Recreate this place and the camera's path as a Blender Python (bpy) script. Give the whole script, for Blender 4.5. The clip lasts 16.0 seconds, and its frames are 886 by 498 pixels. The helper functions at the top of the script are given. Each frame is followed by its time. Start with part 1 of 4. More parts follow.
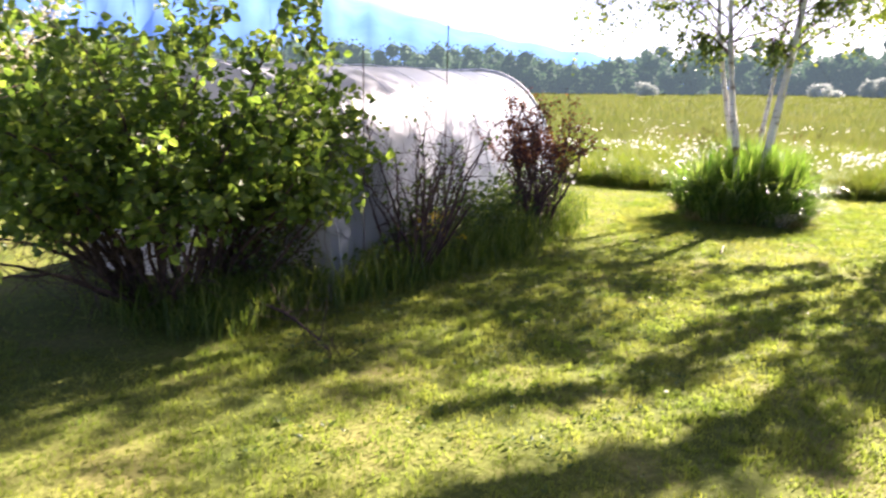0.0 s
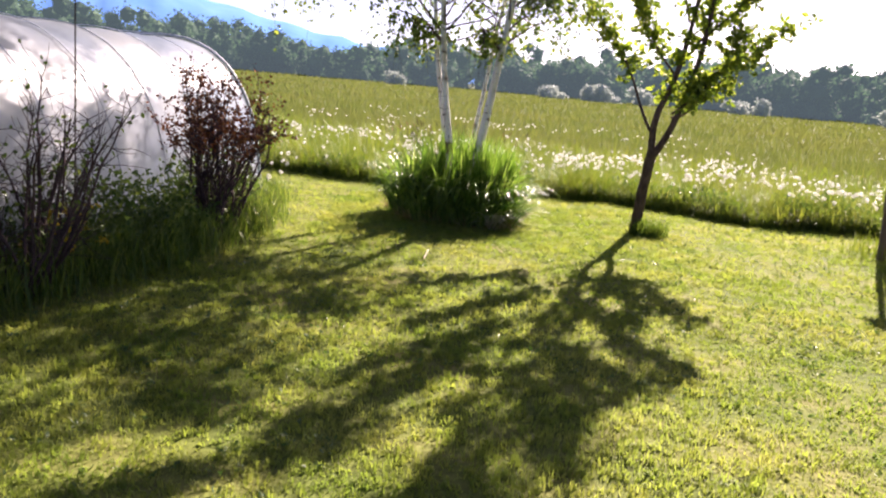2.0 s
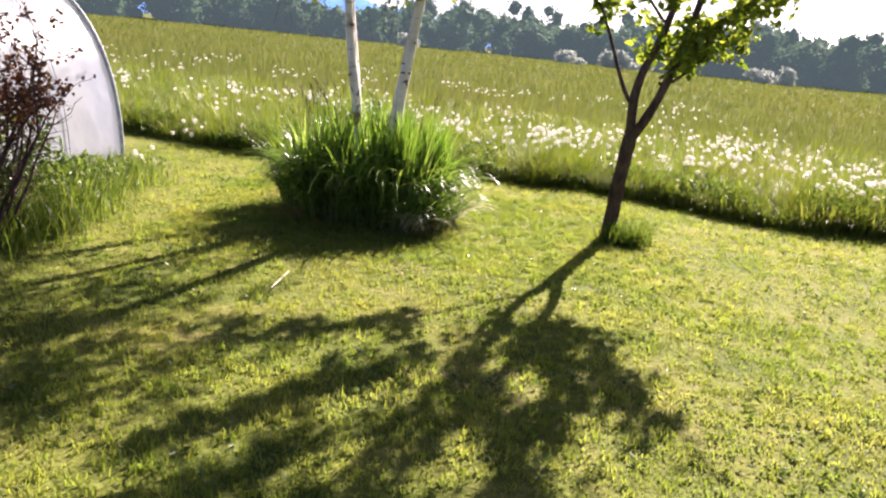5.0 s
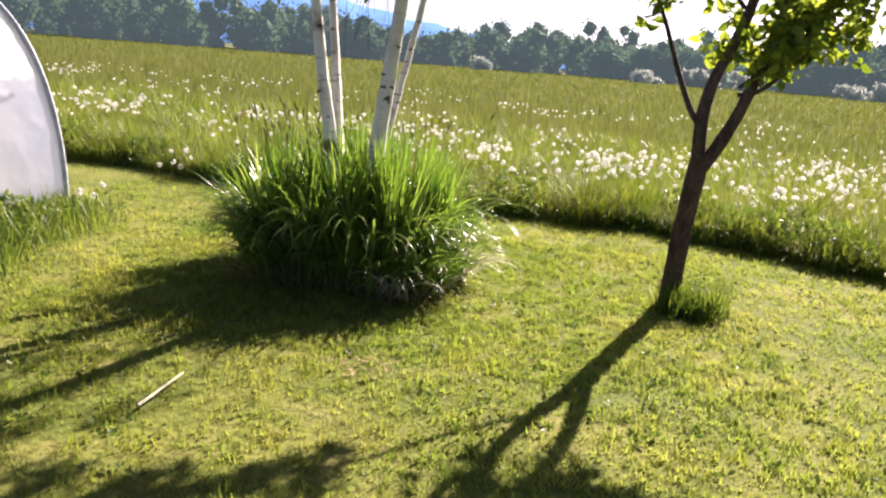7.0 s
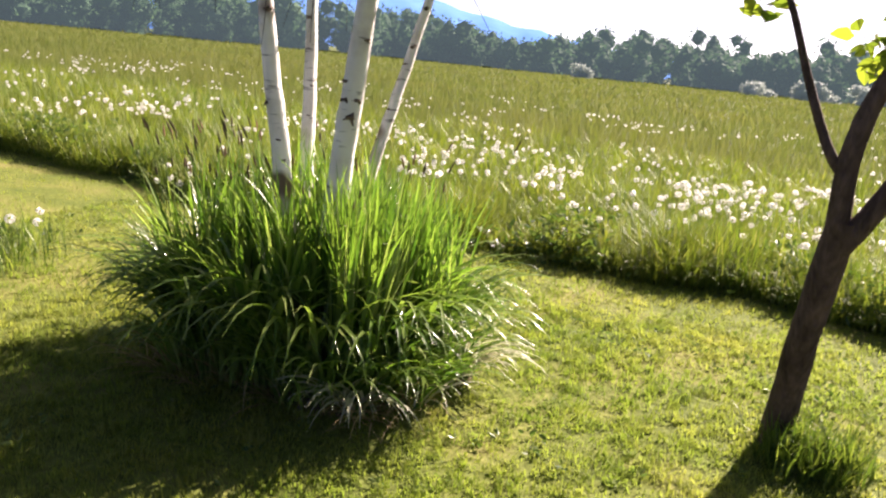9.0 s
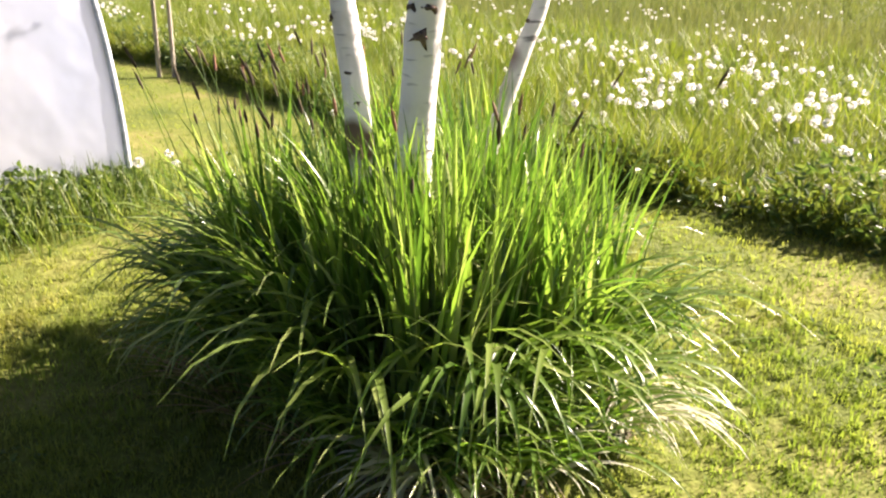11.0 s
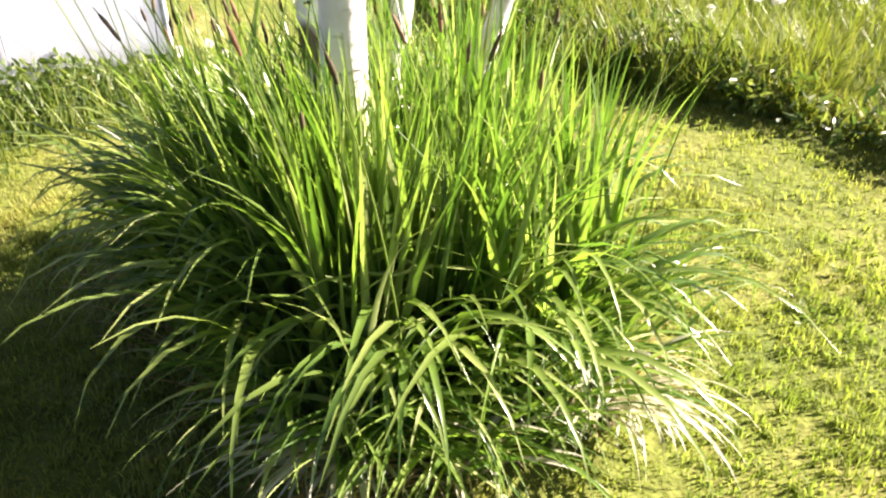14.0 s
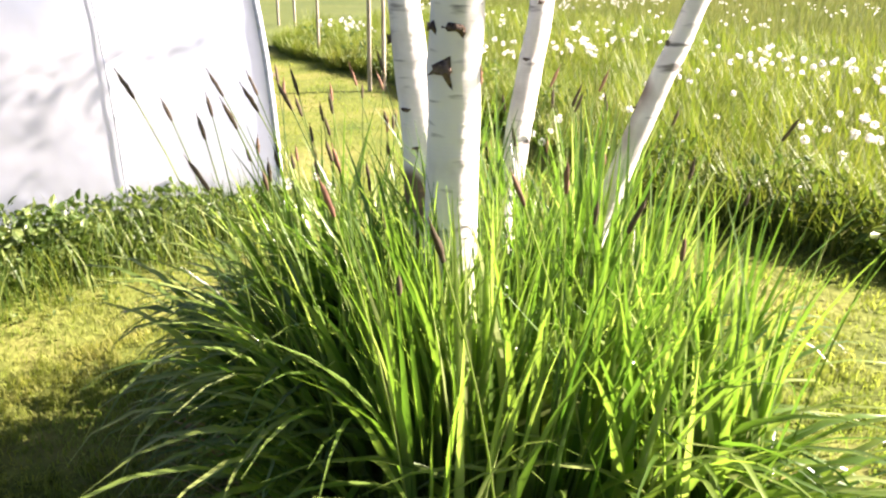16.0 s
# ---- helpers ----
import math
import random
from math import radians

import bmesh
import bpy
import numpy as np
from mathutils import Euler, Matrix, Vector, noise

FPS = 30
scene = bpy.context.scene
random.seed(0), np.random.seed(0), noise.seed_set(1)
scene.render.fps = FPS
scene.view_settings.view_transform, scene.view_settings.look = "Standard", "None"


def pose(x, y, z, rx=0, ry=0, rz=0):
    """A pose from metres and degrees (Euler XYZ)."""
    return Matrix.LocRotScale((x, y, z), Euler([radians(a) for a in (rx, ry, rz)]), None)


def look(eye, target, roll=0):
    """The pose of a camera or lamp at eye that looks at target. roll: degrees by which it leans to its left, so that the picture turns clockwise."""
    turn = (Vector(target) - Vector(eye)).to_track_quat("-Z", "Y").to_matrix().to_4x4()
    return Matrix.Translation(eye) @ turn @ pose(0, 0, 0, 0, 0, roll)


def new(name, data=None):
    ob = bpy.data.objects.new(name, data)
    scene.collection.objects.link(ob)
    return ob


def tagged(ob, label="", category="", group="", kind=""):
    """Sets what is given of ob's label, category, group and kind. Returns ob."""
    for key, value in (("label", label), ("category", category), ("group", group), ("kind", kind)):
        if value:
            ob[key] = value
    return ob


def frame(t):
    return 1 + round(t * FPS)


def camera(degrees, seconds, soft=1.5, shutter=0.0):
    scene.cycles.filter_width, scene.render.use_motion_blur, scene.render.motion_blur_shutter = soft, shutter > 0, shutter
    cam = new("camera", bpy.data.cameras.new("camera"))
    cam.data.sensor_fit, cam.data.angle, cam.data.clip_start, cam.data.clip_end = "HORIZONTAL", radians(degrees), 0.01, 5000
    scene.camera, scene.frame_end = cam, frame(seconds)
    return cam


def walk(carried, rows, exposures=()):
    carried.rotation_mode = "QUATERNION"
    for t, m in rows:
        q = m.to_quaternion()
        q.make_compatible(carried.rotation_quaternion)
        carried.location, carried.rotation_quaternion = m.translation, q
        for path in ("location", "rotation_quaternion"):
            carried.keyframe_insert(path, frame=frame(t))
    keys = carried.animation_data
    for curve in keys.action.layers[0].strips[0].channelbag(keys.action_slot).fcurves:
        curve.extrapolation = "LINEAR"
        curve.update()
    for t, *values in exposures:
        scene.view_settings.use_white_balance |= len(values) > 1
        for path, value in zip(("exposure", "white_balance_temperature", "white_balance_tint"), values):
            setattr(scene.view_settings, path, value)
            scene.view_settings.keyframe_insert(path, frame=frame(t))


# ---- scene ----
cam = camera(61.0, 16.0, soft=2.2, shutter=0.15)
PATH = [
    (0, (0.498, -0.866, 1.589), (-0.187, 0.965, 1.167), 0.3),
    (0.5, (0.506, -0.591, 1.599), (0.227, 1.359, 1.255), 1.9),
    (1, (0.555, -0.335, 1.587), (0.578, 1.621, 1.171), 0.7),
    (1.5, (0.719, -0.031, 1.567), (0.804, 1.936, 1.217), 0.8),
    (2, (0.843, 0.316, 1.565), (0.798, 2.268, 1.13), 4.9),
    (2.5, (0.932, 0.749, 1.541), (1.232, 2.698, 1.208), 5.0),
    (3, (1.072, 1.124, 1.525), (1.176, 3.065, 1.054), 5.0),
    (3.5, (1.252, 1.498, 1.51), (1.211, 3.417, 0.95), 6.3),
    (4, (1.356, 1.87, 1.504), (1.405, 3.794, 0.959), 4.7),
    (4.5, (1.497, 2.235, 1.521), (1.545, 4.161, 0.983), 2.5),
    (4.7, (1.584, 2.383, 1.526), (1.581, 4.314, 1.006), 4.0),
    (6.8, (2.056, 4.043, 1.49), (1.75, 5.928, 0.902), 5.6),
    (7, (2.082, 4.263, 1.447), (1.802, 6.183, 0.96), 4.5),
    (7.5, (2.137, 4.716, 1.473), (1.795, 6.615, 0.95), 2.3),
    (8, (2.222, 5.096, 1.48), (1.72, 6.956, 0.944), 6.0),
    (8.5, (2.219, 5.533, 1.467), (1.764, 7.433, 1.039), 8.3),
    (9, (2.243, 5.927, 1.465), (1.723, 7.794, 0.972), 5.6),
    (9.5, (2.295, 6.249, 1.443), (1.494, 8.01, 0.936), 6.7),
    (9.7, (2.31, 6.381, 1.433), (1.51, 8.113, 0.833), 6.9),
    (11.8, (2.047, 7.61, 1.376), (0.854, 9.015, 0.601), -0.7),
    (12, (2.028, 7.675, 1.374), (0.833, 9.051, 0.551), -1.1),
    (12.5, (2.115, 7.751, 1.379), (0.824, 8.94, 0.42), -0.4),
    (13, (2.224, 7.797, 1.388), (0.897, 8.924, 0.405), 1.9),
    (13.5, (2.265, 7.831, 1.389), (0.984, 8.992, 0.383), 0.8),
    (14, (2.28, 7.848, 1.385), (1.038, 9.043, 0.37), 1.0),
    (14.5, (2.278, 7.833, 1.386), (0.978, 8.98, 0.388), 1.4),
    (15, (2.267, 7.823, 1.392), (0.911, 8.929, 0.424), 1.5),
    (15.5, (2.228, 7.86, 1.391), (0.794, 8.976, 0.555), 2.7),
    (16, (2.08, 7.985, 1.368), (0.565, 9.074, 0.65), 0.5),
]
walk(cam, [(t, look(eye, target, roll)) for t, eye, target, roll in PATH],
     exposures=[(0.0, 2.6, 6650, 30), (1.0, 2.3, 6700, 31), (2.5, 2.02, 6750, 30), (4.7, 2.06, 6800, 29), (7.0, 1.92, 6850, 28), (7.6, 1.88, 6900, 27), (8.5, 2.0, 6900, 27), (9.7, 2.0, 6850, 26), (11.8, 2.5, 6850, 25), (16.0, 2.65, 6750, 25)])

# ---- light ----
SUN_AZ, SUN_EL = 25.3, 33.5          # degrees right of +y, degrees up
world = bpy.data.worlds.new("world")
scene.world = world
world.use_nodes = True
wn = world.node_tree.nodes
sky = wn.new("ShaderNodeTexSky")
sky.sky_type, sky.sun_disc = "NISHITA", False
sky.sun_elevation, sky.sun_rotation = radians(SUN_EL), radians(SUN_AZ)
sky.air_density, sky.dust_density = 0.35, 0.9
wn["Background"].inputs["Strength"].default_value = 0.05
world.node_tree.links.new(sky.outputs[0], wn["Background"].inputs["Color"])
sun = new("sun", bpy.data.lights.new("sun", "SUN"))
sun.data.energy, sun.data.angle, sun.data.color = 5.0, radians(0.6), (1.0, 0.93, 0.8)
sun.matrix_world = look((0, 0, 30), (-math.sin(radians(SUN_AZ)) * math.cos(radians(SUN_EL)) * 10,
                                     -math.cos(radians(SUN_AZ)) * math.cos(radians(SUN_EL)) * 10, 30 - 10 * math.sin(radians(SUN_EL))))


# ---- materials ----
def tree_of(name):
    m = bpy.data.materials.new(name)
    m.use_nodes = True
    return m, m.node_tree.nodes, m.node_tree.links, m.node_tree.nodes["Principled BSDF"]


def ramp(n, stops):
    r = n.new("ShaderNodeValToRGB")
    while len(r.color_ramp.elements) < len(stops):
        r.color_ramp.elements.new(0.5)
    for e, (p, c) in zip(r.color_ramp.elements, stops):
        e.position, e.color = p, (*c, 1)
    return r


def noise_tex(n, l, scale, detail=4.0, rough=0.6, space="Object"):
    co = n.new("ShaderNodeTexCoord")
    t = n.new("ShaderNodeTexNoise")
    t.inputs["Scale"].default_value, t.inputs["Detail"].default_value, t.inputs["Roughness"].default_value = scale, detail, rough
    l.new(co.outputs[space], t.inputs["Vector"])
    return t


def mixed(n, l, a, b, fac, mode="MIX"):
    m = n.new("ShaderNodeMix")
    m.data_type, m.blend_type = "RGBA", mode
    for sock, v in ((m.inputs[6], a), (m.inputs[7], b), (m.inputs[0], fac)):
        if hasattr(v, "is_linked"):
            l.new(v, sock)
        elif isinstance(v, tuple):
            sock.default_value = (*v, 1)
        else:
            sock.default_value = v
    return m.outputs[2]


def leaf_mat(name, stops, through_light=0.4, gloss=0.45, spec=0.4, patch=(), per_object=False, glow=(1.25, 1.3, 0.62)):
    """Thin leaves: a tint for each leaf, light coming through them."""
    m, n, l, p = tree_of(name)
    if per_object:
        rnd = n.new("ShaderNodeObjectInfo").outputs["Random"]
    else:
        rnd = n.new("ShaderNodeNewGeometry").outputs["Random Per Island"]
    r = ramp(n, stops)
    l.new(rnd, r.inputs[0])
    col = r.outputs[0]
    for scale, tint, amount in patch:
        t = noise_tex(n, l, scale, 3)
        rr = ramp(n, [(0.38, (0, 0, 0)), (0.66, (amount,) * 3)])
        l.new(t.outputs[0], rr.inputs[0])
        col = mixed(n, l, col, tint, rr.outputs[0])
    l.new(col, p.inputs["Base Color"])
    p.inputs["Roughness"].default_value = gloss
    p.inputs["Specular IOR Level"].default_value = spec
    tr = n.new("ShaderNodeBsdfTranslucent")
    bright = mixed(n, l, col, glow, 1.0, "MULTIPLY")
    l.new(bright, tr.inputs["Color"])
    mx = n.new("ShaderNodeMixShader")
    mx.inputs[0].default_value = through_light
    l.new(p.outputs[0], mx.inputs[1])
    l.new(tr.outputs[0], mx.inputs[2])
    l.new(mx.outputs[0], n["Material Output"].inputs[0])
    return m


def rough_mat(name, stops, scale, rough=0.9, bump=0.4, bump_scale=None, spec=0.1, stretch=(1, 1, 1), fine=True):
    m, n, l, p = tree_of(name)
    co = n.new("ShaderNodeTexCoord")
    mp = n.new("ShaderNodeMapping")
    mp.inputs["Scale"].default_value = stretch
    l.new(co.outputs["Object"], mp.inputs["Vector"])
    t = n.new("ShaderNodeTexNoise")
    t.inputs["Scale"].default_value, t.inputs["Detail"].default_value, t.inputs["Roughness"].default_value = scale, 6, 0.65
    l.new(mp.outputs[0], t.inputs["Vector"])
    r = ramp(n, stops)
    l.new(t.outputs[0], r.inputs[0])
    col = r.outputs[0]
    t2 = n.new("ShaderNodeTexNoise")
    t2.inputs["Scale"].default_value, t2.inputs["Detail"].default_value = bump_scale or scale * 6, 5
    l.new(mp.outputs[0], t2.inputs["Vector"])
    if fine:
        g = ramp(n, [(0.3, (0.72, 0.72, 0.72)), (0.7, (1.15, 1.15, 1.15))])
        l.new(t2.outputs[0], g.inputs[0])
        col = mixed(n, l, col, g.outputs[0], 1.0, "MULTIPLY")
    l.new(col, p.inputs["Base Color"])
    b = n.new("ShaderNodeBump")
    b.inputs["Strength"].default_value, b.inputs["Distance"].default_value = bump, 0.02
    l.new(t2.outputs[0], b.inputs["Height"])
    l.new(b.outputs[0], p.inputs["Normal"])
    p.inputs["Roughness"].default_value, p.inputs["Specular IOR Level"].default_value = rough, spec
    return m


LAWN_SOIL = rough_mat("lawn_turf", [(0.3, (0.065, 0.095, 0.019)), (0.5, (0.128, 0.152, 0.032)), (0.74, (0.23, 0.205, 0.073))], 1.3, bump=0.7, bump_scale=28)
MEADOW_SOIL = rough_mat("meadow_turf", [(0.3, (0.06, 0.085, 0.025)), (0.5, (0.09, 0.115, 0.035)), (0.7, (0.125, 0.14, 0.05))], 0.25, bump=0.6, bump_scale=5)
LAWN_BLADE = leaf_mat("lawn_blade", [(0.0, (0.18, 0.23, 0.04)), (0.5, (0.235, 0.27, 0.05)), (0.85, (0.28, 0.3, 0.064)), (1.0, (0.34, 0.34, 0.1))], 0.58, 0.58, 0.2,
                      patch=((0.8, (0.4, 0.35, 0.13), 0.6), (1.9, (0.12, 0.2, 0.035), 0.6), (7.0, (0.13, 0.2, 0.04), 0.4)), glow=(1.2, 1.3, 0.75))
MEADOW_BLADE = leaf_mat("meadow_blade", [(0.0, (0.08, 0.14, 0.02)), (0.5, (0.16, 0.22, 0.034)), (0.85, (0.23, 0.27, 0.055)), (1.0, (0.34, 0.32, 0.12))], 0.4, 0.5, 0.3,
                        patch=((0.25, (0.22, 0.23, 0.05), 0.5), (0.9, (0.07, 0.13, 0.02), 0.5)))
TUFT_BLADE = leaf_mat("tuft_blade", [(0.0, (0.05, 0.09, 0.018)), (0.6, (0.1, 0.155, 0.03)), (1.0, (0.2, 0.25, 0.06))], 0.42, 0.45, 0.3)
BORDER_BLADE = leaf_mat("border_blade", [(0.0, (0.06, 0.105, 0.022)), (0.6, (0.12, 0.18, 0.04)), (1.0, (0.26, 0.3, 0.085))], 0.45, 0.45, 0.3)
WEED_LEAF = leaf_mat("weed_leaf", [(0.0, (0.05, 0.095, 0.028)), (0.6, (0.1, 0.155, 0.045)), (1.0, (0.2, 0.25, 0.08))], 0.42, 0.4, 0.4)
FAR_BLADE = leaf_mat("far_meadow_blade", [(0.0, (0.09, 0.125, 0.035)), (0.5, (0.145, 0.18, 0.05)), (0.85, (0.19, 0.21, 0.065)), (1.0, (0.3, 0.29, 0.13))], 0.33, 0.7, 0.1,
                     patch=((0.07, (0.2, 0.195, 0.07), 0.7), (0.4, (0.1, 0.14, 0.04), 0.5)), glow=(1.15, 1.2, 0.8))
CLUMP_BLADE = leaf_mat("clump_blade", [(0.0, (0.055, 0.12, 0.022)), (0.5, (0.14, 0.23, 0.042)), (0.85, (0.24, 0.33, 0.08)), (1.0, (0.42, 0.47, 0.2))], 0.48, 0.3, 0.9, glow=(1.1, 1.3, 0.55))
CLUMP_BLADE_ONE = leaf_mat("clump_blade_single", [(0.0, (0.1, 0.16, 0.035)), (0.5, (0.19, 0.265, 0.06)), (1.0, (0.33, 0.39, 0.13))], 0.48, 0.28, 0.9, per_object=True, glow=(1.1, 1.3, 0.55))
DRY_BLADE = leaf_mat("dry_blade", [(0.0, (0.25, 0.17, 0.08)), (0.6, (0.4, 0.3, 0.16)), (1.0, (0.52, 0.42, 0.25))], 0.2, 0.7, 0.2)
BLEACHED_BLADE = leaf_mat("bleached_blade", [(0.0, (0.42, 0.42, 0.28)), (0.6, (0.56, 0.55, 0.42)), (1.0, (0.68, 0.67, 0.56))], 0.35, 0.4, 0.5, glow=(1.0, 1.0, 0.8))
SEED_HEAD = leaf_mat("seed_head", [(0.0, (0.06, 0.05, 0.035)), (0.75, (0.11, 0.085, 0.055)), (1.0, (0.34, 0.17, 0.12))], 0.1, 0.8, 0.1, per_object=True)
PUFF = leaf_mat("dandelion_puff", [(0.0, (0.72, 0.7, 0.66)), (1.0, (0.88, 0.87, 0.84))], 0.45, 0.9, 0.1, glow=(1.0, 1.0, 1.0))
BIRCH_LEAF = leaf_mat("birch_leaf", [(0.0, (0.06, 0.11, 0.022)), (0.5, (0.12, 0.18, 0.035)), (1.0, (0.26, 0.3, 0.07))], 0.5, 0.4, 0.45)
FRUIT_LEAF = leaf_mat("fruit_leaf", [(0.0, (0.08, 0.13, 0.022)), (0.5, (0.16, 0.22, 0.035)), (1.0, (0.28, 0.32, 0.06))], 0.55, 0.4, 0.45)
SHRUB_LEAF = leaf_mat("shrub_leaf", [(0.0, (0.07, 0.125, 0.032)), (0.6, (0.135, 0.21, 0.05)), (1.0, (0.27, 0.34, 0.085))], 0.62, 0.45, 0.45)
RED_LEAF = leaf_mat("red_leaf", [(0.0, (0.09, 0.03, 0.025)), (0.6, (0.16, 0.05, 0.035)), (1.0, (0.3, 0.12, 0.05))], 0.35, 0.45, 0.4)
VINE_LEAF = leaf_mat("vine_leaf", [(0.0, (0.14, 0.17, 0.03)), (0.6, (0.27, 0.27, 0.05)), (1.0, (0.4, 0.36, 0.09))], 0.45, 0.45, 0.4)
HAZY_LEAF = leaf_mat("hazy_leaf", [(0.0, (0.05, 0.095, 0.055)), (0.6, (0.065, 0.12, 0.065)), (1.0, (0.085, 0.145, 0.075))], 0.3, 0.8, 0.05, glow=(1.0, 1.05, 0.85))
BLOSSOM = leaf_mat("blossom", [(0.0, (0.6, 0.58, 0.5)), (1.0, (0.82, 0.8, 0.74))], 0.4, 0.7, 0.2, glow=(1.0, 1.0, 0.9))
PALE_LEAF = leaf_mat("hazy_willow_leaf", [(0.0, (0.33, 0.37, 0.33)), (1.0, (0.38, 0.42, 0.37))], 0.3, 0.6, 0.2, glow=(1.0, 1.0, 1.0))
# distance haze over woods and willows, painted as a faint blue emission
for far, lit in ((HAZY_LEAF, 0.07), (PALE_LEAF, 0.035)):
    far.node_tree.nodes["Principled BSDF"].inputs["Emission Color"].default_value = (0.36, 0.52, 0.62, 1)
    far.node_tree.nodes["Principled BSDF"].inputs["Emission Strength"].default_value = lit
YELLOW_PETAL = leaf_mat("yellow_petal", [(0.0, (0.6, 0.4, 0.03)), (1.0, (0.75, 0.55, 0.06))], 0.35, 0.6, 0.2)
BARK = rough_mat("dark_bark", [(0.3, (0.04, 0.027, 0.025)), (0.7, (0.17, 0.115, 0.105))], 9, bump=0.9, bump_scale=60, stretch=(1, 1, 0.35))
TWIG = rough_mat("purple_twig", [(0.3, (0.06, 0.04, 0.045)), (0.7, (0.13, 0.085, 0.085))], 14, bump=0.4)
OLD_WOOD = rough_mat("weathered_wood", [(0.3, (0.10, 0.075, 0.07)), (0.7, (0.22, 0.18, 0.16))], 5, bump=0.6, bump_scale=50, stretch=(4, 4, 0.4))
GREY_WOOD = rough_mat("grey_stake_wood", [(0.3, (0.3, 0.26, 0.2)), (0.7, (0.45, 0.4, 0.32))], 5, bump=0.5, bump_scale=50, stretch=(4, 4, 0.4))
SOIL = rough_mat("bare_soil", [(0.3, (0.10, 0.07, 0.05)), (0.7, (0.2, 0.15, 0.11))], 3, bump=1.0, bump_scale=20)


def birch_bark():
    """White bark with dark crosswise flecks, old scars, and grey low down."""
    m, n, l, p = tree_of("birch_bark")
    co = n.new("ShaderNodeTexCoord")
    mp = n.new("ShaderNodeMapping")
    mp.inputs["Scale"].default_value = (7, 7, 38)
    l.new(co.outputs["Object"], mp.inputs["Vector"])
    t = n.new("ShaderNodeTexNoise")
    t.inputs["Scale"].default_value, t.inputs["Detail"].default_value = 1.0, 3
    l.new(mp.outputs[0], t.inputs["Vector"])
    fleck = ramp(n, [(0.61, (0, 0, 0)), (0.7, (0.8, 0.8, 0.8))])
    l.new(t.outputs[0], fleck.inputs[0])
    t2 = noise_tex(n, l, 5, 5)
    base = ramp(n, [(0.3, (0.55, 0.5, 0.46)), (0.5, (0.74, 0.71, 0.67)), (0.75, (0.82, 0.8, 0.77))])
    l.new(t2.outputs[0], base.inputs[0])
    t3 = noise_tex(n, l, 3.1, 2)
    scar = ramp(n, [(0.62, (0, 0, 0)), (0.7, (1, 1, 1))])
    l.new(t3.outputs[0], scar.inputs[0])
    col = mixed(n, l, base.outputs[0], (0.07, 0.055, 0.05), fleck.outputs[0])
    col = mixed(n, l, col, (0.16, 0.10, 0.075), scar.outputs[0])
    l.new(col, p.inputs["Base Color"])
    b = n.new("ShaderNodeBump")
    b.inputs["Strength"].default_value, b.inputs["Distance"].default_value = 0.5, 0.01
    l.new(t.outputs[0], b.inputs["Height"])
    l.new(b.outputs[0], p.inputs["Normal"])
    p.inputs["Roughness"].default_value = 0.7
    return m


BIRCH_BARK = birch_bark()


def film_mat():
    """White milky plastic film: cloudy, sky reflection painted in as bluish patches, part of the light goes through."""
    m, n, l, p = tree_of("milky_film")
    t = noise_tex(n, l, 0.65, 5, 0.5)
    r = ramp(n, [(0.4, (0.13, 0.18, 0.27)), (0.52, (0.28, 0.32, 0.39)), (0.64, (0.5, 0.52, 0.55))])
    l.new(t.outputs[0], r.inputs[0])
    l.new(r.outputs[0], p.inputs["Base Color"])
    p.inputs["Roughness"].default_value = 0.35
    t2 = noise_tex(n, l, 1.7, 3, 0.5)
    b = n.new("ShaderNodeBump")
    b.inputs["Strength"].default_value, b.inputs["Distance"].default_value = 0.7, 0.12
    l.new(t2.outputs[0], b.inputs["Height"])
    l.new(b.outputs[0], p.inputs["Normal"])
    tr = n.new("ShaderNodeBsdfTranslucent")
    tr.inputs["Color"].default_value = (0.6, 0.63, 0.69, 1)
    mx = n.new("ShaderNodeMixShader")
    t3 = noise_tex(n, l, 0.8, 3, 0.55)
    r3 = ramp(n, [(0.35, (0.5,) * 3), (0.65, (0.7,) * 3)])
    l.new(t3.outputs[0], r3.inputs[0])
    l.new(r3.outputs[0], mx.inputs[0])
    l.new(p.outputs[0], mx.inputs[1])
    l.new(tr.outputs[0], mx.inputs[2])
    l.new(mx.outputs[0], n["Material Output"].inputs[0])
    return m


FILM = film_mat()
FILM_EDGE = rough_mat("film_edge", [(0.3, (0.42, 0.46, 0.53)), (0.7, (0.6, 0.63, 0.68))], 4, rough=0.45, bump=0.2)


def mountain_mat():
    """Far slope, the blue haze of miles of air put into colour and emission."""
    m, n, l, p = tree_of("hazy_far_slope")
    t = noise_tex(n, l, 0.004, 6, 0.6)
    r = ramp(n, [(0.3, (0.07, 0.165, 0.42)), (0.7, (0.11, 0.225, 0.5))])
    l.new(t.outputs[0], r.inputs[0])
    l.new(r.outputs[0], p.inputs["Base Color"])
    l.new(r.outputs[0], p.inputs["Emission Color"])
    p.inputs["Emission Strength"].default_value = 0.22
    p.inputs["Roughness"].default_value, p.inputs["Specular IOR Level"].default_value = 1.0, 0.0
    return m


MOUNTAIN = mountain_mat()


# ---- building helpers ----
rng = np.random.default_rng(7)


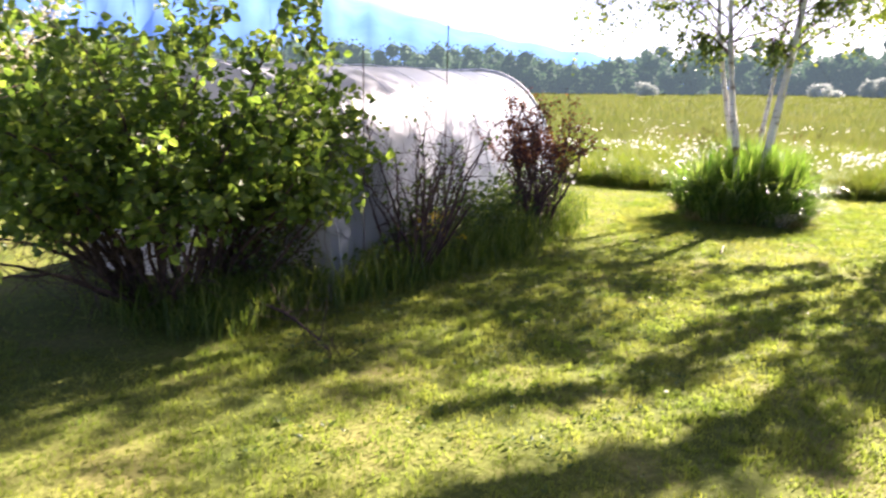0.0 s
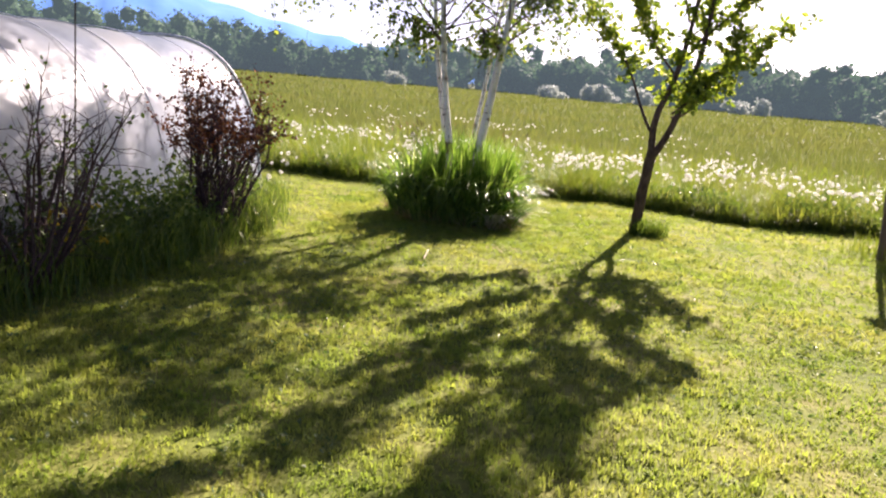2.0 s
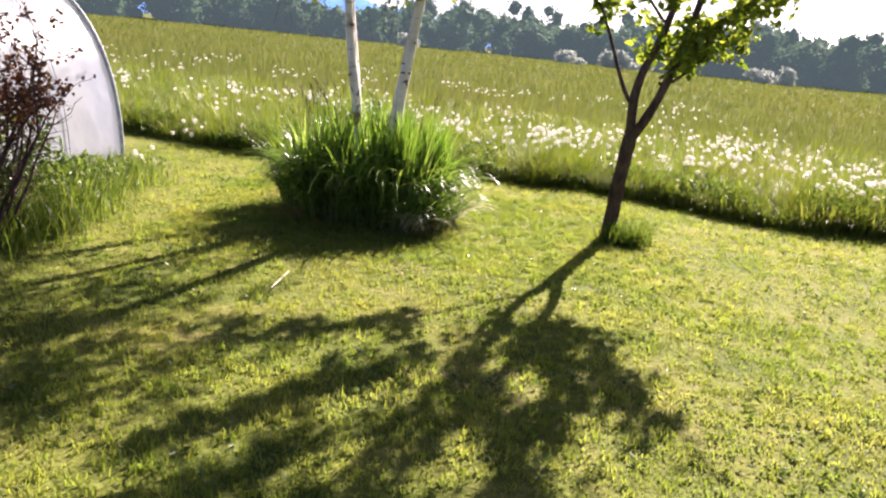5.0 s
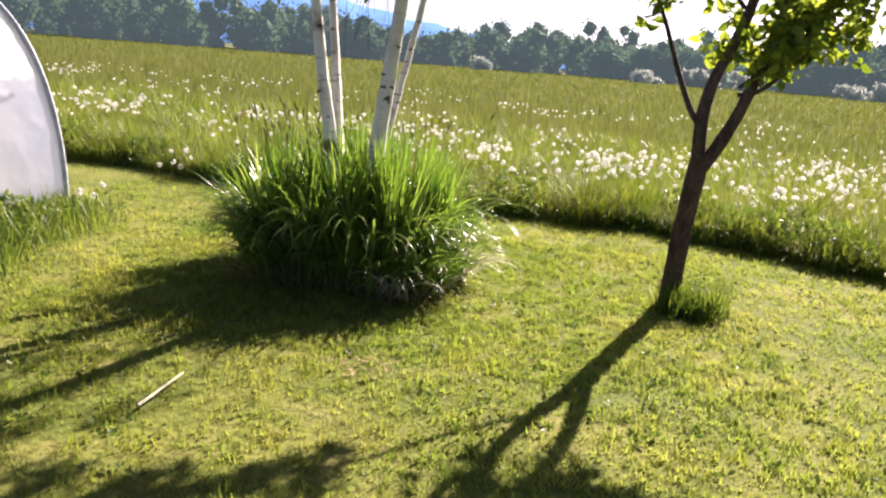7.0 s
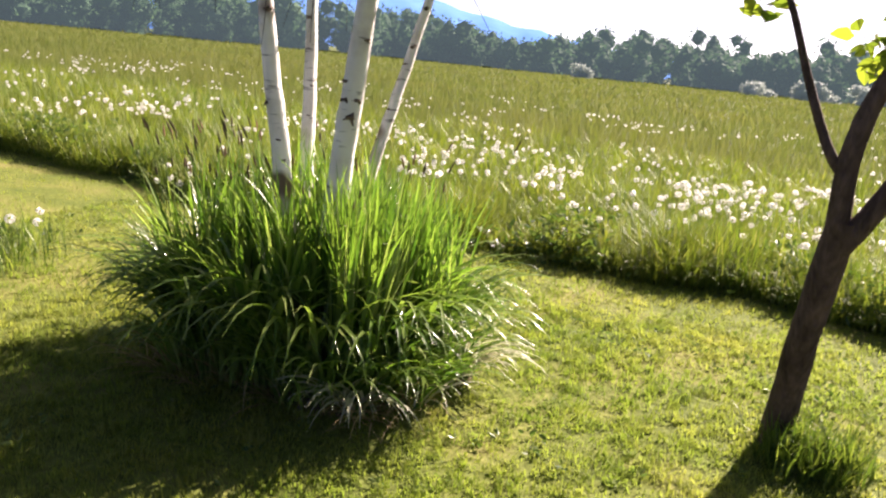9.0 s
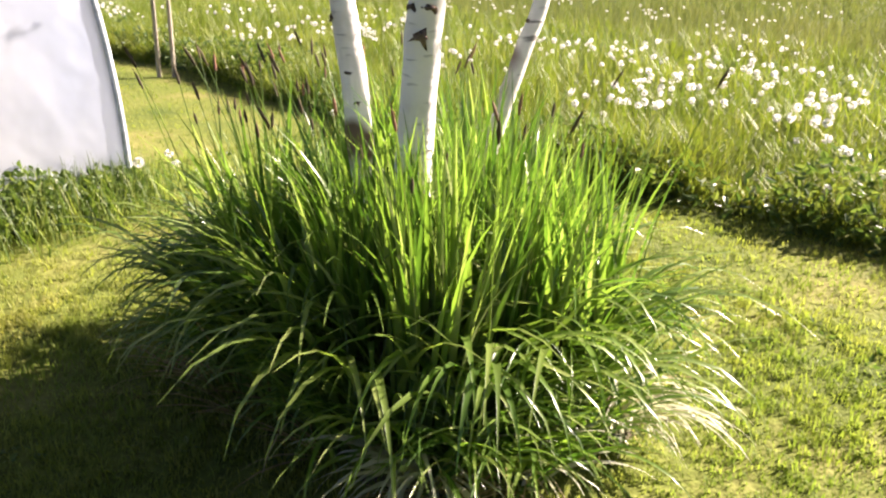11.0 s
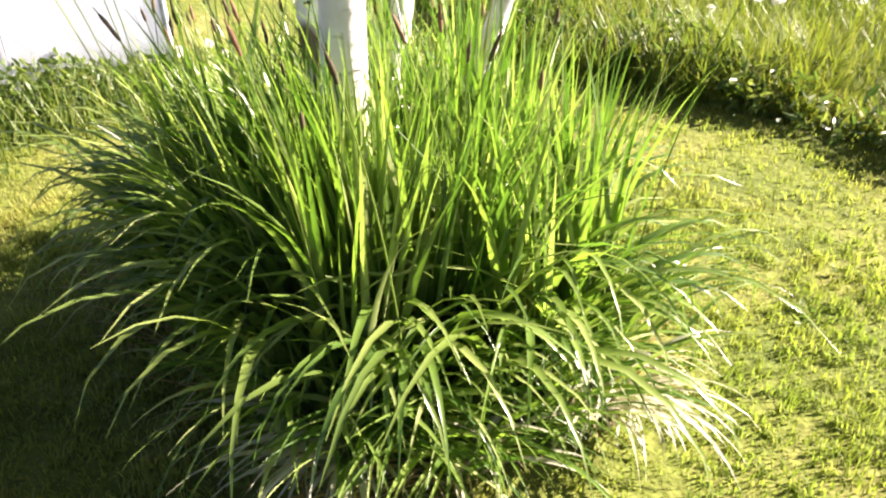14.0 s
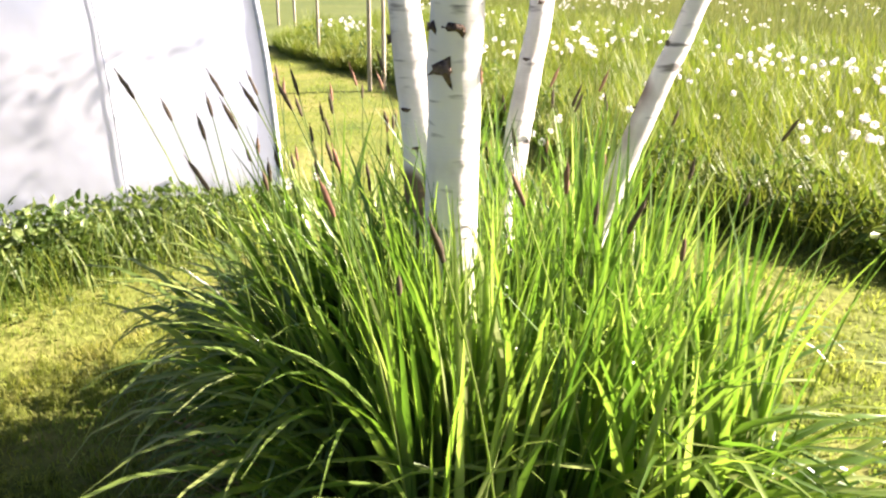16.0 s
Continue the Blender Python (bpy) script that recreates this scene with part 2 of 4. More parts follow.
def np_mesh(name, verts, faces, mats, smooth=False, slots=None):
    """A mesh out of numpy arrays; faces all of one size, or a list of such arrays."""
    me = bpy.data.meshes.new(name)
    groups = faces if isinstance(faces, list) else [faces]
    groups = [np.asarray(g) for g in groups if len(g)]
    verts = np.asarray(verts, dtype=np.float32).reshape(-1, 3)
    loops = np.concatenate([g.ravel() for g in groups]).astype(np.int32)
    sizes = np.concatenate([np.full(len(g), g.shape[1]) for g in groups]).astype(np.int32)
    starts = np.concatenate([[0], np.cumsum(sizes)[:-1]]).astype(np.int32)
    me.vertices.add(len(verts))
    me.vertices.foreach_set("co", verts.ravel())
    me.loops.add(len(loops))
    me.loops.foreach_set("vertex_index", loops)
    me.polygons.add(len(sizes))
    me.polygons.foreach_set("loop_start", starts)
    for mat in mats if isinstance(mats, (list, tuple)) else [mats]:
        me.materials.append(mat)
    if slots is not None:
        me.polygons.foreach_set("material_index", np.asarray(slots, dtype=np.int32))
    me.update(calc_edges=True)
    me.polygons.foreach_set("use_smooth", np.full(len(sizes), smooth))
    me.validate()
    return me


def under(ob, parent):
    ob.parent = parent
    return ob


def mesh_part(name, me, parent, label=""):
    ob = under(new(name, me), parent)
    return tagged(ob, label) if label else ob


def part(name, bm, material, parent, label="", smooth=False):
    me = bpy.data.meshes.new(name)
    bm.to_mesh(me)
    bm.free()
    me.materials.append(material)
    if smooth:
        me.polygons.foreach_set("use_smooth", np.full(len(me.polygons), True))
    ob = under(new(name, me), parent)
    return tagged(ob, label) if label else ob


def ribbons(base, heading, length, width, lean, bend, segs, power=1.3, twist=None, tip=0.05, fold=0.0):
    """Grass blades, n at once: strips that lean and bend towards their heading."""
    n = len(base)
    s = np.linspace(0, 1, segs + 1)
    theta = lean[:, None] + bend[:, None] * s[None, :] ** power
    ds = length[:, None] / segs
    mid = 0.5 * (theta[:, 1:] + theta[:, :-1])
    r = np.concatenate([np.zeros((n, 1)), np.cumsum(np.sin(mid) * ds, axis=1)], axis=1)
    z = np.concatenate([np.zeros((n, 1)), np.cumsum(np.cos(mid) * ds, axis=1)], axis=1)
    cx, cy = np.cos(heading)[:, None], np.sin(heading)[:, None]
    w = (np.minimum(1.0, 0.55 + 1.5 * s) * np.clip((1 - s) * 2.3, tip, 1))[None, :] * width[:, None] * 0.5
    tw = heading if twist is None else heading + twist
    sx, sy = -np.sin(tw)[:, None], np.cos(tw)[:, None]
    p = np.stack([base[:, :1] + r * cx, base[:, 1:2] + r * cy, base[:, 2:3] + z], axis=2)
    side = np.stack([sx * w, sy * w, np.zeros_like(w)], axis=2)
    if fold:
        lift = np.stack([-cx * w * fold * np.cos(theta), -cy * w * fold * np.cos(theta), w * fold * np.sin(theta)], axis=2)
        cols = [p - side + lift, p, p + side + lift]
    else:
        cols = [p - side, p + side]
    k = len(cols)
    v = np.stack(cols, axis=2).reshape(-1, 3)
    i = np.arange(n)[:, None, None] * (segs + 1) * k + np.arange(segs)[None, :, None] * k + np.arange(k - 1)[None, None, :]
    i = i.ravel()
    return v, np.stack([i, i + 1, i + k + 1, i + k], axis=1)


def spikes(base, heading, length, width, lean):
    """The cheapest blades, n at once: one bent triangle pair each."""
    n = len(base)
    sx, sy = -np.sin(heading) * width * 0.5, np.cos(heading) * width * 0.5
    zero = np.zeros(n)
    side = np.stack([sx, sy, zero], 1)
    m = base + np.stack([np.cos(heading) * np.sin(lean * 0.5), np.sin(heading) * np.sin(lean * 0.5), np.cos(lean * 0.5)], 1) * (length * 0.55)[:, None]
    t = m + np.stack([np.cos(heading) * np.sin(lean * 1.6), np.sin(heading) * np.sin(lean * 1.6), np.cos(lean * 1.6)], 1) * (length * 0.45)[:, None]
    v = np.stack([base - side, base + side, m + side * 0.8, m - side * 0.8, t], 1).reshape(-1, 3)
    i = np.arange(n) * 5
    return v, [np.stack([i, i + 1, i + 2, i + 3], 1), np.stack([i + 3, i + 2, i + 4], 1)]


def slivers(base, heading, length, width, lean):
    """Blades too far off to show more than a point."""
    side = np.stack([-np.sin(heading), np.cos(heading), np.zeros(len(base))], 1) * width[:, None] * 0.5
    up = np.stack([np.cos(heading) * np.sin(lean), np.sin(heading) * np.sin(lean), np.cos(lean)], 1) * length[:, None]
    i = np.arange(len(base)) * 3
    return np.stack([base - side, base + side, base + up], 1).reshape(-1, 3), np.stack([i, i + 1, i + 2], 1)


def lumps(x, y, cell, seed=0):
    """Smooth random values 0 to 1 over the plan, one lump to a cell."""
    def corner(i, j):
        s = np.sin(i * 127.1 + j * 311.7 + seed * 74.7) * 43758.5453
        return s - np.floor(s)
    u, w = x / cell, y / cell
    i, j = np.floor(u), np.floor(w)
    fu, fw = u - i, w - j
    fu, fw = fu * fu * (3 - 2 * fu), fw * fw * (3 - 2 * fw)
    return (corner(i, j) * (1 - fu) + corner(i + 1, j) * fu) * (1 - fw) + (corner(i, j + 1) * (1 - fu) + corner(i + 1, j + 1) * fu) * fw


def unit(v):
    return v / np.maximum(np.linalg.norm(v, axis=-1, keepdims=True), 1e-9)


def leaves(at, along, size, ratio=0.55, fold=0.25, seed=0):
    """Pointed leaves, n at once, folded along the midrib: at their stalks, pointing along."""
    g = np.random.default_rng(seed)
    n = len(at)
    a = unit(along)
    s = unit(np.cross(a, unit(g.normal(size=(n, 3)))))
    u = np.cross(s, a)
    L = np.broadcast_to(size, (n,))[:, None]
    w = L * ratio * 0.5
    v = np.stack([at, at + a * L * 0.35 + s * w + u * w * fold, at + a * L * 0.72 + s * w * 0.72 + u * w * fold * 0.8, at + a * L - u * L * 0.08,
                  at + a * L * 0.72 - s * w * 0.72 + u * w * fold * 0.8, at + a * L * 0.35 - s * w + u * w * fold], 1).reshape(-1, 3)
    i = np.arange(n) * 6
    return v, np.concatenate([np.stack([i, i + 1, i + 2, i + 3], 1), np.stack([i, i + 3, i + 4, i + 5], 1)])


class Wood:
    """Gathers tapered tubes for one trunk or crown."""

    def __init__(self):
        self.v, self.f, self.n = [], [], 0

    def tube(self, pts, radii, sides=8, cap=True, wobble=0.0):
        pts = np.asarray(pts, float)
        tang = unit(np.gradient(pts, axis=0))
        ref = np.array([0.31, 0.95, 0.05])
        a = unit(np.cross(tang, ref))
        b = np.cross(tang, a)
        ang = np.linspace(0, 2 * math.pi, sides, endpoint=False)
        r = np.asarray(radii, float)[:, None] * (1 + wobble * rng.normal(size=(len(pts), sides)))
        ring = pts[:, None, :] + (a[:, None, :] * np.cos(ang)[None, :, None] + b[:, None, :] * np.sin(ang)[None, :, None]) * r[:, :, None]
        self.v.append(ring.reshape(-1, 3))
        m = len(pts)
        i, j = np.meshgrid(np.arange(m - 1), np.arange(sides), indexing="ij")
        i, j = i.ravel(), j.ravel()
        k = (j + 1) % sides
        self.f.append(self.n + np.stack([i * sides + j, i * sides + k, (i + 1) * sides + k, (i + 1) * sides + j], 1))
        self.n += m * sides

    def mesh(self, name, mat):
        return np_mesh(name, np.concatenate(self.v), np.concatenate(self.f), mat, smooth=True)


def curve_pts(pts, n):
    """A smooth line through a few points."""
    pts = np.asarray(pts, float)
    t = np.linspace(0, len(pts) - 1, n)
    i = np.clip(t.astype(int), 0, len(pts) - 2)
    f = (t - i)[:, None]
    ext = np.vstack([2 * pts[0] - pts[1], pts, 2 * pts[-1] - pts[-2]])
    p0, p1, p2, p3 = ext[i], ext[i + 1], ext[i + 2], ext[i + 3]
    return 0.5 * (2 * p1 + (p2 - p0) * f + (2 * p0 - 5 * p1 + 4 * p2 - p3) * f ** 2 + (3 * p1 - p0 - 3 * p2 + p3) * f ** 3)


def wander(start, way, length, steps, jitter, pull, g):
    """A twig that strays as it grows; pull bends it up or down."""
    p, d = np.array(start, float), unit(np.array(way, float))
    out = [p.copy()]
    for _ in range(steps):
        d = unit(d + g.normal(size=3) * jitter + np.array([0, 0, pull]))
        p = p + d * length / steps
        out.append(p.copy())
    return np.array(out)


def box_bm(bm, size, m, bevel=0.004):
    made = bmesh.ops.create_cube(bm, size=1.0, matrix=m @ Matrix.Diagonal((*size, 1)))
    edges = list({e for v in made["verts"] for e in v.link_edges})
    bmesh.ops.bevel(bm, geom=edges, offset=bevel, segments=1, affect="EDGES")


def beam(name, a, b, size, mat, parent, label="", spin=0.0):
    """A sawn timber from a to b with eased edges."""
    a, b = Vector(a), Vector(b)
    d = b - a
    bm = bmesh.new()
    m = Matrix.Translation((a + b) / 2) @ d.to_track_quat("Z", "Y").to_matrix().to_4x4() @ Matrix.Rotation(spin, 4, "Z")
    box_bm(bm, (size[0], size[1], d.length), m)
    return part(name, bm, mat, parent, label)


# ---- ground: one sheet to the horizon ----
def edge_y(x):
    """Where the mown lawn stops and the meadow starts."""
    return np.interp(x, [-60, -14, -10, -6, -4, -2, 0, 2, 3, 4, 5, 6.3, 12, 60], [22, 14.2, 13.1, 12.8, 12.45, 11.85, 11.6, 11.5, 11.4, 11.1, 10.6, 10.4, 9.6, 6.0])


def build_ground():
    xs = np.concatenate([[-3500, -1500, -600, -250, -120, -60, -30], np.arange(-16, 14.01, 0.5), [20, 30, 60, 120, 250, 600, 1500, 3500]])
    below = np.concatenate([[-3500, -1500, -600, -200, -80, -40, -20], np.arange(-12, -0.01, 0.5)])
    above = np.concatenate([[0], np.arange(0.4, 8, 0.4), np.arange(8, 30, 2), [36, 50, 70, 100, 140, 200, 300, 600, 1500, 3500]])
    ys = np.concatenate([below, above])
    X, O = np.meshgrid(xs, ys, indexing="ij")
    Y = edge_y(X) + O
    Z = np.zeros_like(X)
    near = (np.abs(X) < 15) & (O > -12) & (O < 25)
    Z[near] = 0.018 * np.sin(X[near] * 1.7 + 0.6 * Y[near]) * np.cos(Y[near] * 1.1 - X[near] * 0.5)
    v = np.stack([X, Y, Z], 2).reshape(-1, 3)
    ny = len(ys)
    i, j = np.meshgrid(np.arange(len(xs) - 1), np.arange(ny - 1), indexing="ij")
    i, j = i.ravel(), j.ravel()
    f = np.stack([i * ny + j, (i + 1) * ny + j, (i + 1) * ny + j + 1, i * ny + j + 1], 1)
    slot = np.where(ys[j] >= 0, 1, 0)
    ob = new("ground", np_mesh("ground", v, f, [LAWN_SOIL, MEADOW_SOIL], smooth=True, slots=slot))
    tagged(ob, "flat mown lawn running into an open hay meadow", "ground", kind="structure")


def ground_z(x, y):
    return 0.018 * np.sin(x * 1.7 + 0.6 * y) * np.cos(y * 1.1 - x * 0.5)


build_ground()


def lawn_grass():
    g = np.random.default_rng(3)
    parts = []
    for n, (x0, x1, y0, y1) in ((250000, (-2.4, 5.2, 2.4, 7.5)), (50000, (-4.2, 3.4, 0.5, 2.4)), (150000, (-2.2, 6.5, 7.5, 11.7)), (90000, (-0.7, 3.4, 7.6, 10.6)), (30000, (-9, -2.2, 7.0, 13.0)), (15000, (-9, -2.4, 2.4, 7.0))):
        x, y = g.uniform(x0, x1, n), g.uniform(y0, y1, n)
        thick = 0.6 * lumps(x, y, 0.055, 1) + 0.4 * lumps(x, y, 0.16, 2)
        keep = (y < edge_y(x) + 0.1) & (g.random(n) < np.clip((thick - 0.2) * 2.6, 0.3, 1))
        parts.append(np.stack([x, y], 1)[keep])
    p = np.concatenate(parts)
    n = len(p)
    x, y = p[:, 0], p[:, 1]
    tall = (0.016 + 0.02 * g.random(n) ** 2) * (0.55 + 0.9 * lumps(x, y, 0.055, 1) ** 1.5 + 0.6 * lumps(x, y, 0.7, 4))
    base = np.stack([x, y, ground_z(x, y) - 0.004], 1)
    comb = 6.283 * lumps(x, y, 0.09, 7) * 2
    wide, lean, head = g.uniform(0.0045, 0.0088, n), g.uniform(0.15, 1.1, n), comb + g.normal(0, 0.9, n)
    # blunt two-piece blades near the path, plain slivers farther off
    near = (y < 6.0) | ((np.abs(x - 1.35) < 2.05) & (y > 7.6) & (y < 10.6))
    wide = np.where(near & (y > 7.0), wide * 0.75, wide)
    v, f = spikes(base[near], head[near], tall[near] * 1.25, wide[near], lean[near])
    v2, f2 = slivers(base[~near], head[~near], tall[~near] * 1.2, wide[~near] * 1.2, lean[~near])
    f.append(f2 + len(v))
    v = np.concatenate([v, v2])
    tagged(new("lawn_grass", np_mesh("lawn_grass", v, f, LAWN_BLADE)), "short mown lawn grass, dry and yellowish in patches", "grass", kind="stuff")


def meadow_grass():
    g = np.random.default_rng(4)

    def stand(x, d, high, wide):
        y = edge_y(x) + d
        lump = 0.5 + 0.55 * lumps(x, y, 0.35, 3) + 0.45 * lumps(x, y, 1.3, 5)
        h = g.uniform(*high, len(x)) * lump * np.clip(0.8 + d * 0.4, 0.8, 1.0)
        return np.stack([x, y, np.where(d < 24, ground_z(x, y), 0) - 0.01], 1), h, wide

    # the brow along the mown edge, then the open meadow
    sets = []
    def waver(x):
        return 0.34 * (lumps(x, x * 0, 0.7, 21) - 0.55) + 0.14 * (lumps(x, x * 0, 0.23, 22) - 0.5)

    for n, xr, (d0, d1), high, (w0, w1) in ((62000, (-10, 8.5), (-0.03, 0.9), (0.24, 0.5), (0.005, 0.012)),
                                            (44000, (-12, 10), (0.9, 3.0), (0.26, 0.5), (0.006, 0.013)),
                                            (44000, (-14, 12), (3.0, 8.5), (0.25, 0.48), (0.007, 0.016))):
        x = g.uniform(*xr, n)
        sets.append(stand(x, g.uniform(d0, d1, n) + (waver(x) if d0 < 0 else 0), high, g.uniform(w0, w1, n)))
    base, h, w = (np.concatenate([q[k] for q in sets]) for k in range(3))
    n = len(base)
    v, f = ribbons(base, g.uniform(0, 2 * math.pi, n), h, w, g.uniform(0, 0.5, n), g.uniform(0.1, 1.9, n), 2)
    tagged(new("meadow_grass", np_mesh("meadow_grass", v, f, MEADOW_BLADE)), "tall green meadow grass with seeding stalks", "grass", kind="stuff")
    # thinning evenly into the distance
    n = 270000
    d = 7.0 * (190.0 / 7.0) ** g.random(n)
    x = g.uniform(-1, 1, n) * (12 + d * 1.15) - 1.5
    base, h, w = stand(x, d, (0.22, 0.42), 0.0016 * d * g.uniform(0.5, 1.3, n) + 0.002)
    v, f = slivers(base, g.uniform(0, 2 * math.pi, n), h, w, g.uniform(0.1, 0.8, n))
    tagged(new("far_meadow_grass", np_mesh("far_meadow_grass", v, f, FAR_BLADE)), "open meadow grass running level to the woods", "grass", kind="stuff")


def puff_ball(c, r, g, rays=26):
    """A dandelion clock: a ball of fine white parachutes."""
    d = unit(g.normal(size=(rays, 3)))
    s = unit(np.cross(d, g.normal(size=(rays, 3))))
    w = r * 0.6
    v = np.stack([c + d * r * 0.35, c + d * r + s * w, c + d * r * 1.12, c + d * r - s * w], 1).reshape(-1, 3)
    i = np.arange(rays) * 4
    return v, np.stack([i, i + 1, i + 2, i + 3], 1)


def dandelions():
    g = np.random.default_rng(5)
    spots = []
    for n, (x0, x1), (d0, d1) in ((260, (-0.5, 7), (0.4, 2.6)), (220, (-9, 0), (0.8, 4.5)), (240, (-0.5, 8), (2.0, 5.5)), (420, (-16, 14), (4, 16)), (12, (-2.6, -0.6), (-0.25, 0.4))):
        cx = g.uniform(x0, x1, max(3, n // 9))
        cd = g.uniform(d0, d1, max(3, n // 9))
        k = g.integers(0, len(cx), n)
        x, d = cx[k] + g.normal(0, 0.28, n), np.clip(cd[k] + g.normal(0, 0.3, n), d0 * 0.6, None)
        spots.append(np.stack([x, d], 1))
    spots.append(np.array([(-1.62, 9.6), (-1.5, 9.72), (-1.7, 9.9)]) - np.array([(0, float(edge_y(-1.62))), (0, float(edge_y(-1.5))), (0, float(edge_y(-1.7)))]))
    spots = np.concatenate(spots)
    vs, fs, n0 = [], [], 0
    st_b, st_h, st_a, st_l = [], [], [], []
    for x, d in spots:
        y = float(edge_y(x)) + d
        h = g.uniform(0.32, 0.5) if d > 0.3 else g.uniform(0.12, 0.3)
        r = g.uniform(0.018, 0.03)
        v, f = puff_ball(np.array([x, y, h]), r, g, 22 if d < 4 else 12)
        vs.append(v)
        fs.append(f + n0)
        n0 += len(v)
        st_b.append((x, y, 0))
        st_l.append(h)
    tagged(new("dandelion_puffs", np_mesh("dandelion_puffs", np.concatenate(vs), np.concatenate(fs), PUFF)), "white dandelion seed heads scattered along the meadow edge", "dandelion", kind="stuff")
    b = np.array(st_b)
    k = len(b)
    v, f = ribbons(b, g.uniform(0, 6.28, k), np.array(st_l), np.full(k, 0.005), np.zeros(k), np.zeros(k), 2, tip=0.8)
    tagged(new("dandelion_stalks", np_mesh("dandelion_stalks", v, f, MEADOW_BLADE)), "thin green dandelion stalks in the meadow grass", "dandelion", kind="stuff")


# ---- the grass clump round the birches ----
CX, CY = 0.75, 9.1


def clump_edge(a):
    """Reach of the clump's foot in each direction."""
    return 0.62 + 0.1 * np.cos(a * 2 + 0.3) + 0.04 * np.sin(a * 5) + 0.04 * np.clip(-np.cos(a - 0.3), 0, 1)


def clump_blades(g, n, long, wide, lean, bend, inner=0.0, outer=1.0, sector=(0, 2 * math.pi), stray=0.9):
    """n blades rooted between two rings of the foot, grown in tufts that share a heading."""
    k = max(6, n // 9)
    ta, tq, th = g.uniform(*sector, k), np.sqrt(g.uniform(inner ** 2, outer ** 2, k)), g.normal(0, stray, k)
    i = g.integers(0, k, n)
    a, q = ta[i], tq[i]
    r = q * clump_edge(a)
    base = np.stack([CX + r * np.cos(a) + g.normal(0, 0.022, n), CY + r * np.sin(a) + g.normal(0, 0.022, n), np.full(n, -0.005)], 1)
    head = a + th[i] + g.normal(0, 0.45, n)
    tall = g.uniform(*long, n) * (1.04 - 0.16 * q ** 2)
    return base, head, tall, g.uniform(*wide, n), g.uniform(*lean, n) * (0.4 + 0.6 * q), g.uniform(*bend, n), g.normal(0, 0.6, n)


def build_clump():
    g = np.random.default_rng(11)
    clump = tagged(new("grass_clump"), "lush clump of tall green grass growing round birch trunks", "grass clump")
    clump.location = (CX, CY, 0)

    def put(name, sets, mat, label, segs):
        v, f, n0 = [], [], 0
        for base, head, ln, wd, lean, bend, tw in sets:
            vv, ff = ribbons(base - np.array([CX, CY, 0]), head, ln, wd, lean, bend, segs, power=2.1, twist=tw, fold=0.35)
            v.append(vv)
            f.append(ff + n0)
            n0 += len(vv)
        ob = mesh_part(name, np_mesh(name, np.concatenate(v), np.concatenate(f), mat, smooth=True), clump, label)
        ob["kind"] = "stuff"

    # bare brown earth under the blades
    ang, ring = np.linspace(0, 2 * math.pi, 48, endpoint=False), np.linspace(0, 1, 8)
    A, R = np.meshgrid(ang, ring, indexing="ij")
    rr = R * (clump_edge(A) + 0.04 + 0.05 * np.sin(A * 7) * np.cos(A * 3))
    mound = np.stack([rr * np.cos(A), rr * np.sin(A), 0.05 * (1 - R ** 3) - 0.02 + 0.03 * lumps(rr * np.cos(A) + 9, rr * np.sin(A) + 9, 0.11, 8) * (1 - R ** 6)], 2).reshape(-1, 3)
    i, j = np.meshgrid(np.arange(48), np.arange(7), indexing="ij")
    i, j, i2 = i.ravel(), j.ravel(), (i.ravel() + 1) % 48
    mesh_part("earth_mound", np_mesh("earth_mound", mound, np.stack([i * 8 + j, i * 8 + j + 1, i2 * 8 + j + 1, i2 * 8 + j], 1), SOIL, smooth=True), clump, "bare brown earth between the blades")

    put("upright_foliage", [
        clump_blades(g, 330, (0.86, 1.1), (0.014, 0.026), (0.0, 0.14), (0.05, 0.9), 0.0, 0.8, stray=2.0),
        clump_blades(g, 300, (0.8, 1.06), (0.014, 0.027), (0.0, 0.14), (0.4, 1.9), 0.3, 0.98, stray=1.6),
        clump_blades(g, 240, (0.84, 1.06), (0.012, 0.021), (0.0, 0.1), (0.05, 0.5), 0.1, 0.95, (-0.9, 1.1), 2.0),
        clump_blades(g, 130, (0.86, 1.06), (0.015, 0.026), (0.0, 0.1), (0.1, 1.0), 0.4, 0.95, (-1.5, -0.2), 1.6),
        clump_blades(g, 90, (0.9, 1.06), (0.016, 0.027), (0.0, 0.05), (0.05, 0.45), 0.5, 0.92, (-1.2, -0.5), 2.0),
        clump_blades(g, 110, (0.7, 1.0), (0.012, 0.02), (0.05, 0.35), (0.2, 1.2), 0.75, 1.0, (2.2, 4.6), 1.2),
        clump_blades(g, 150, (0.45, 0.75), (0.012, 0.02), (0.1, 0.5), (0.2, 1.4), 0.75, 1.05)], CLUMP_BLADE, "upright green grass blades", 10)
    put("arching_foliage", [
        clump_blades(g, 190, (0.65, 0.98), (0.018, 0.032), (0.05, 0.22), (1.8, 3.0), 0.45, 0.98),
        clump_blades(g, 130, (0.62, 0.95), (0.023, 0.036), (0.03, 0.2), (2.1, 3.1), 0.55, 1.0, (-3.0, 0.2)),
        clump_blades(g, 120, (0.45, 0.75), (0.014, 0.026), (0.15, 0.4), (1.9, 2.8), 0.8, 1.05, (-3.6, 0.4)),
        clump_blades(g, 300, (0.42, 0.74), (0.012, 0.022), (0.3, 0.75), (1.0, 1.9), 0.8, 1.1, (-1.3, 0.7))], CLUMP_BLADE, "outer grass blades arching to the lawn", 12)
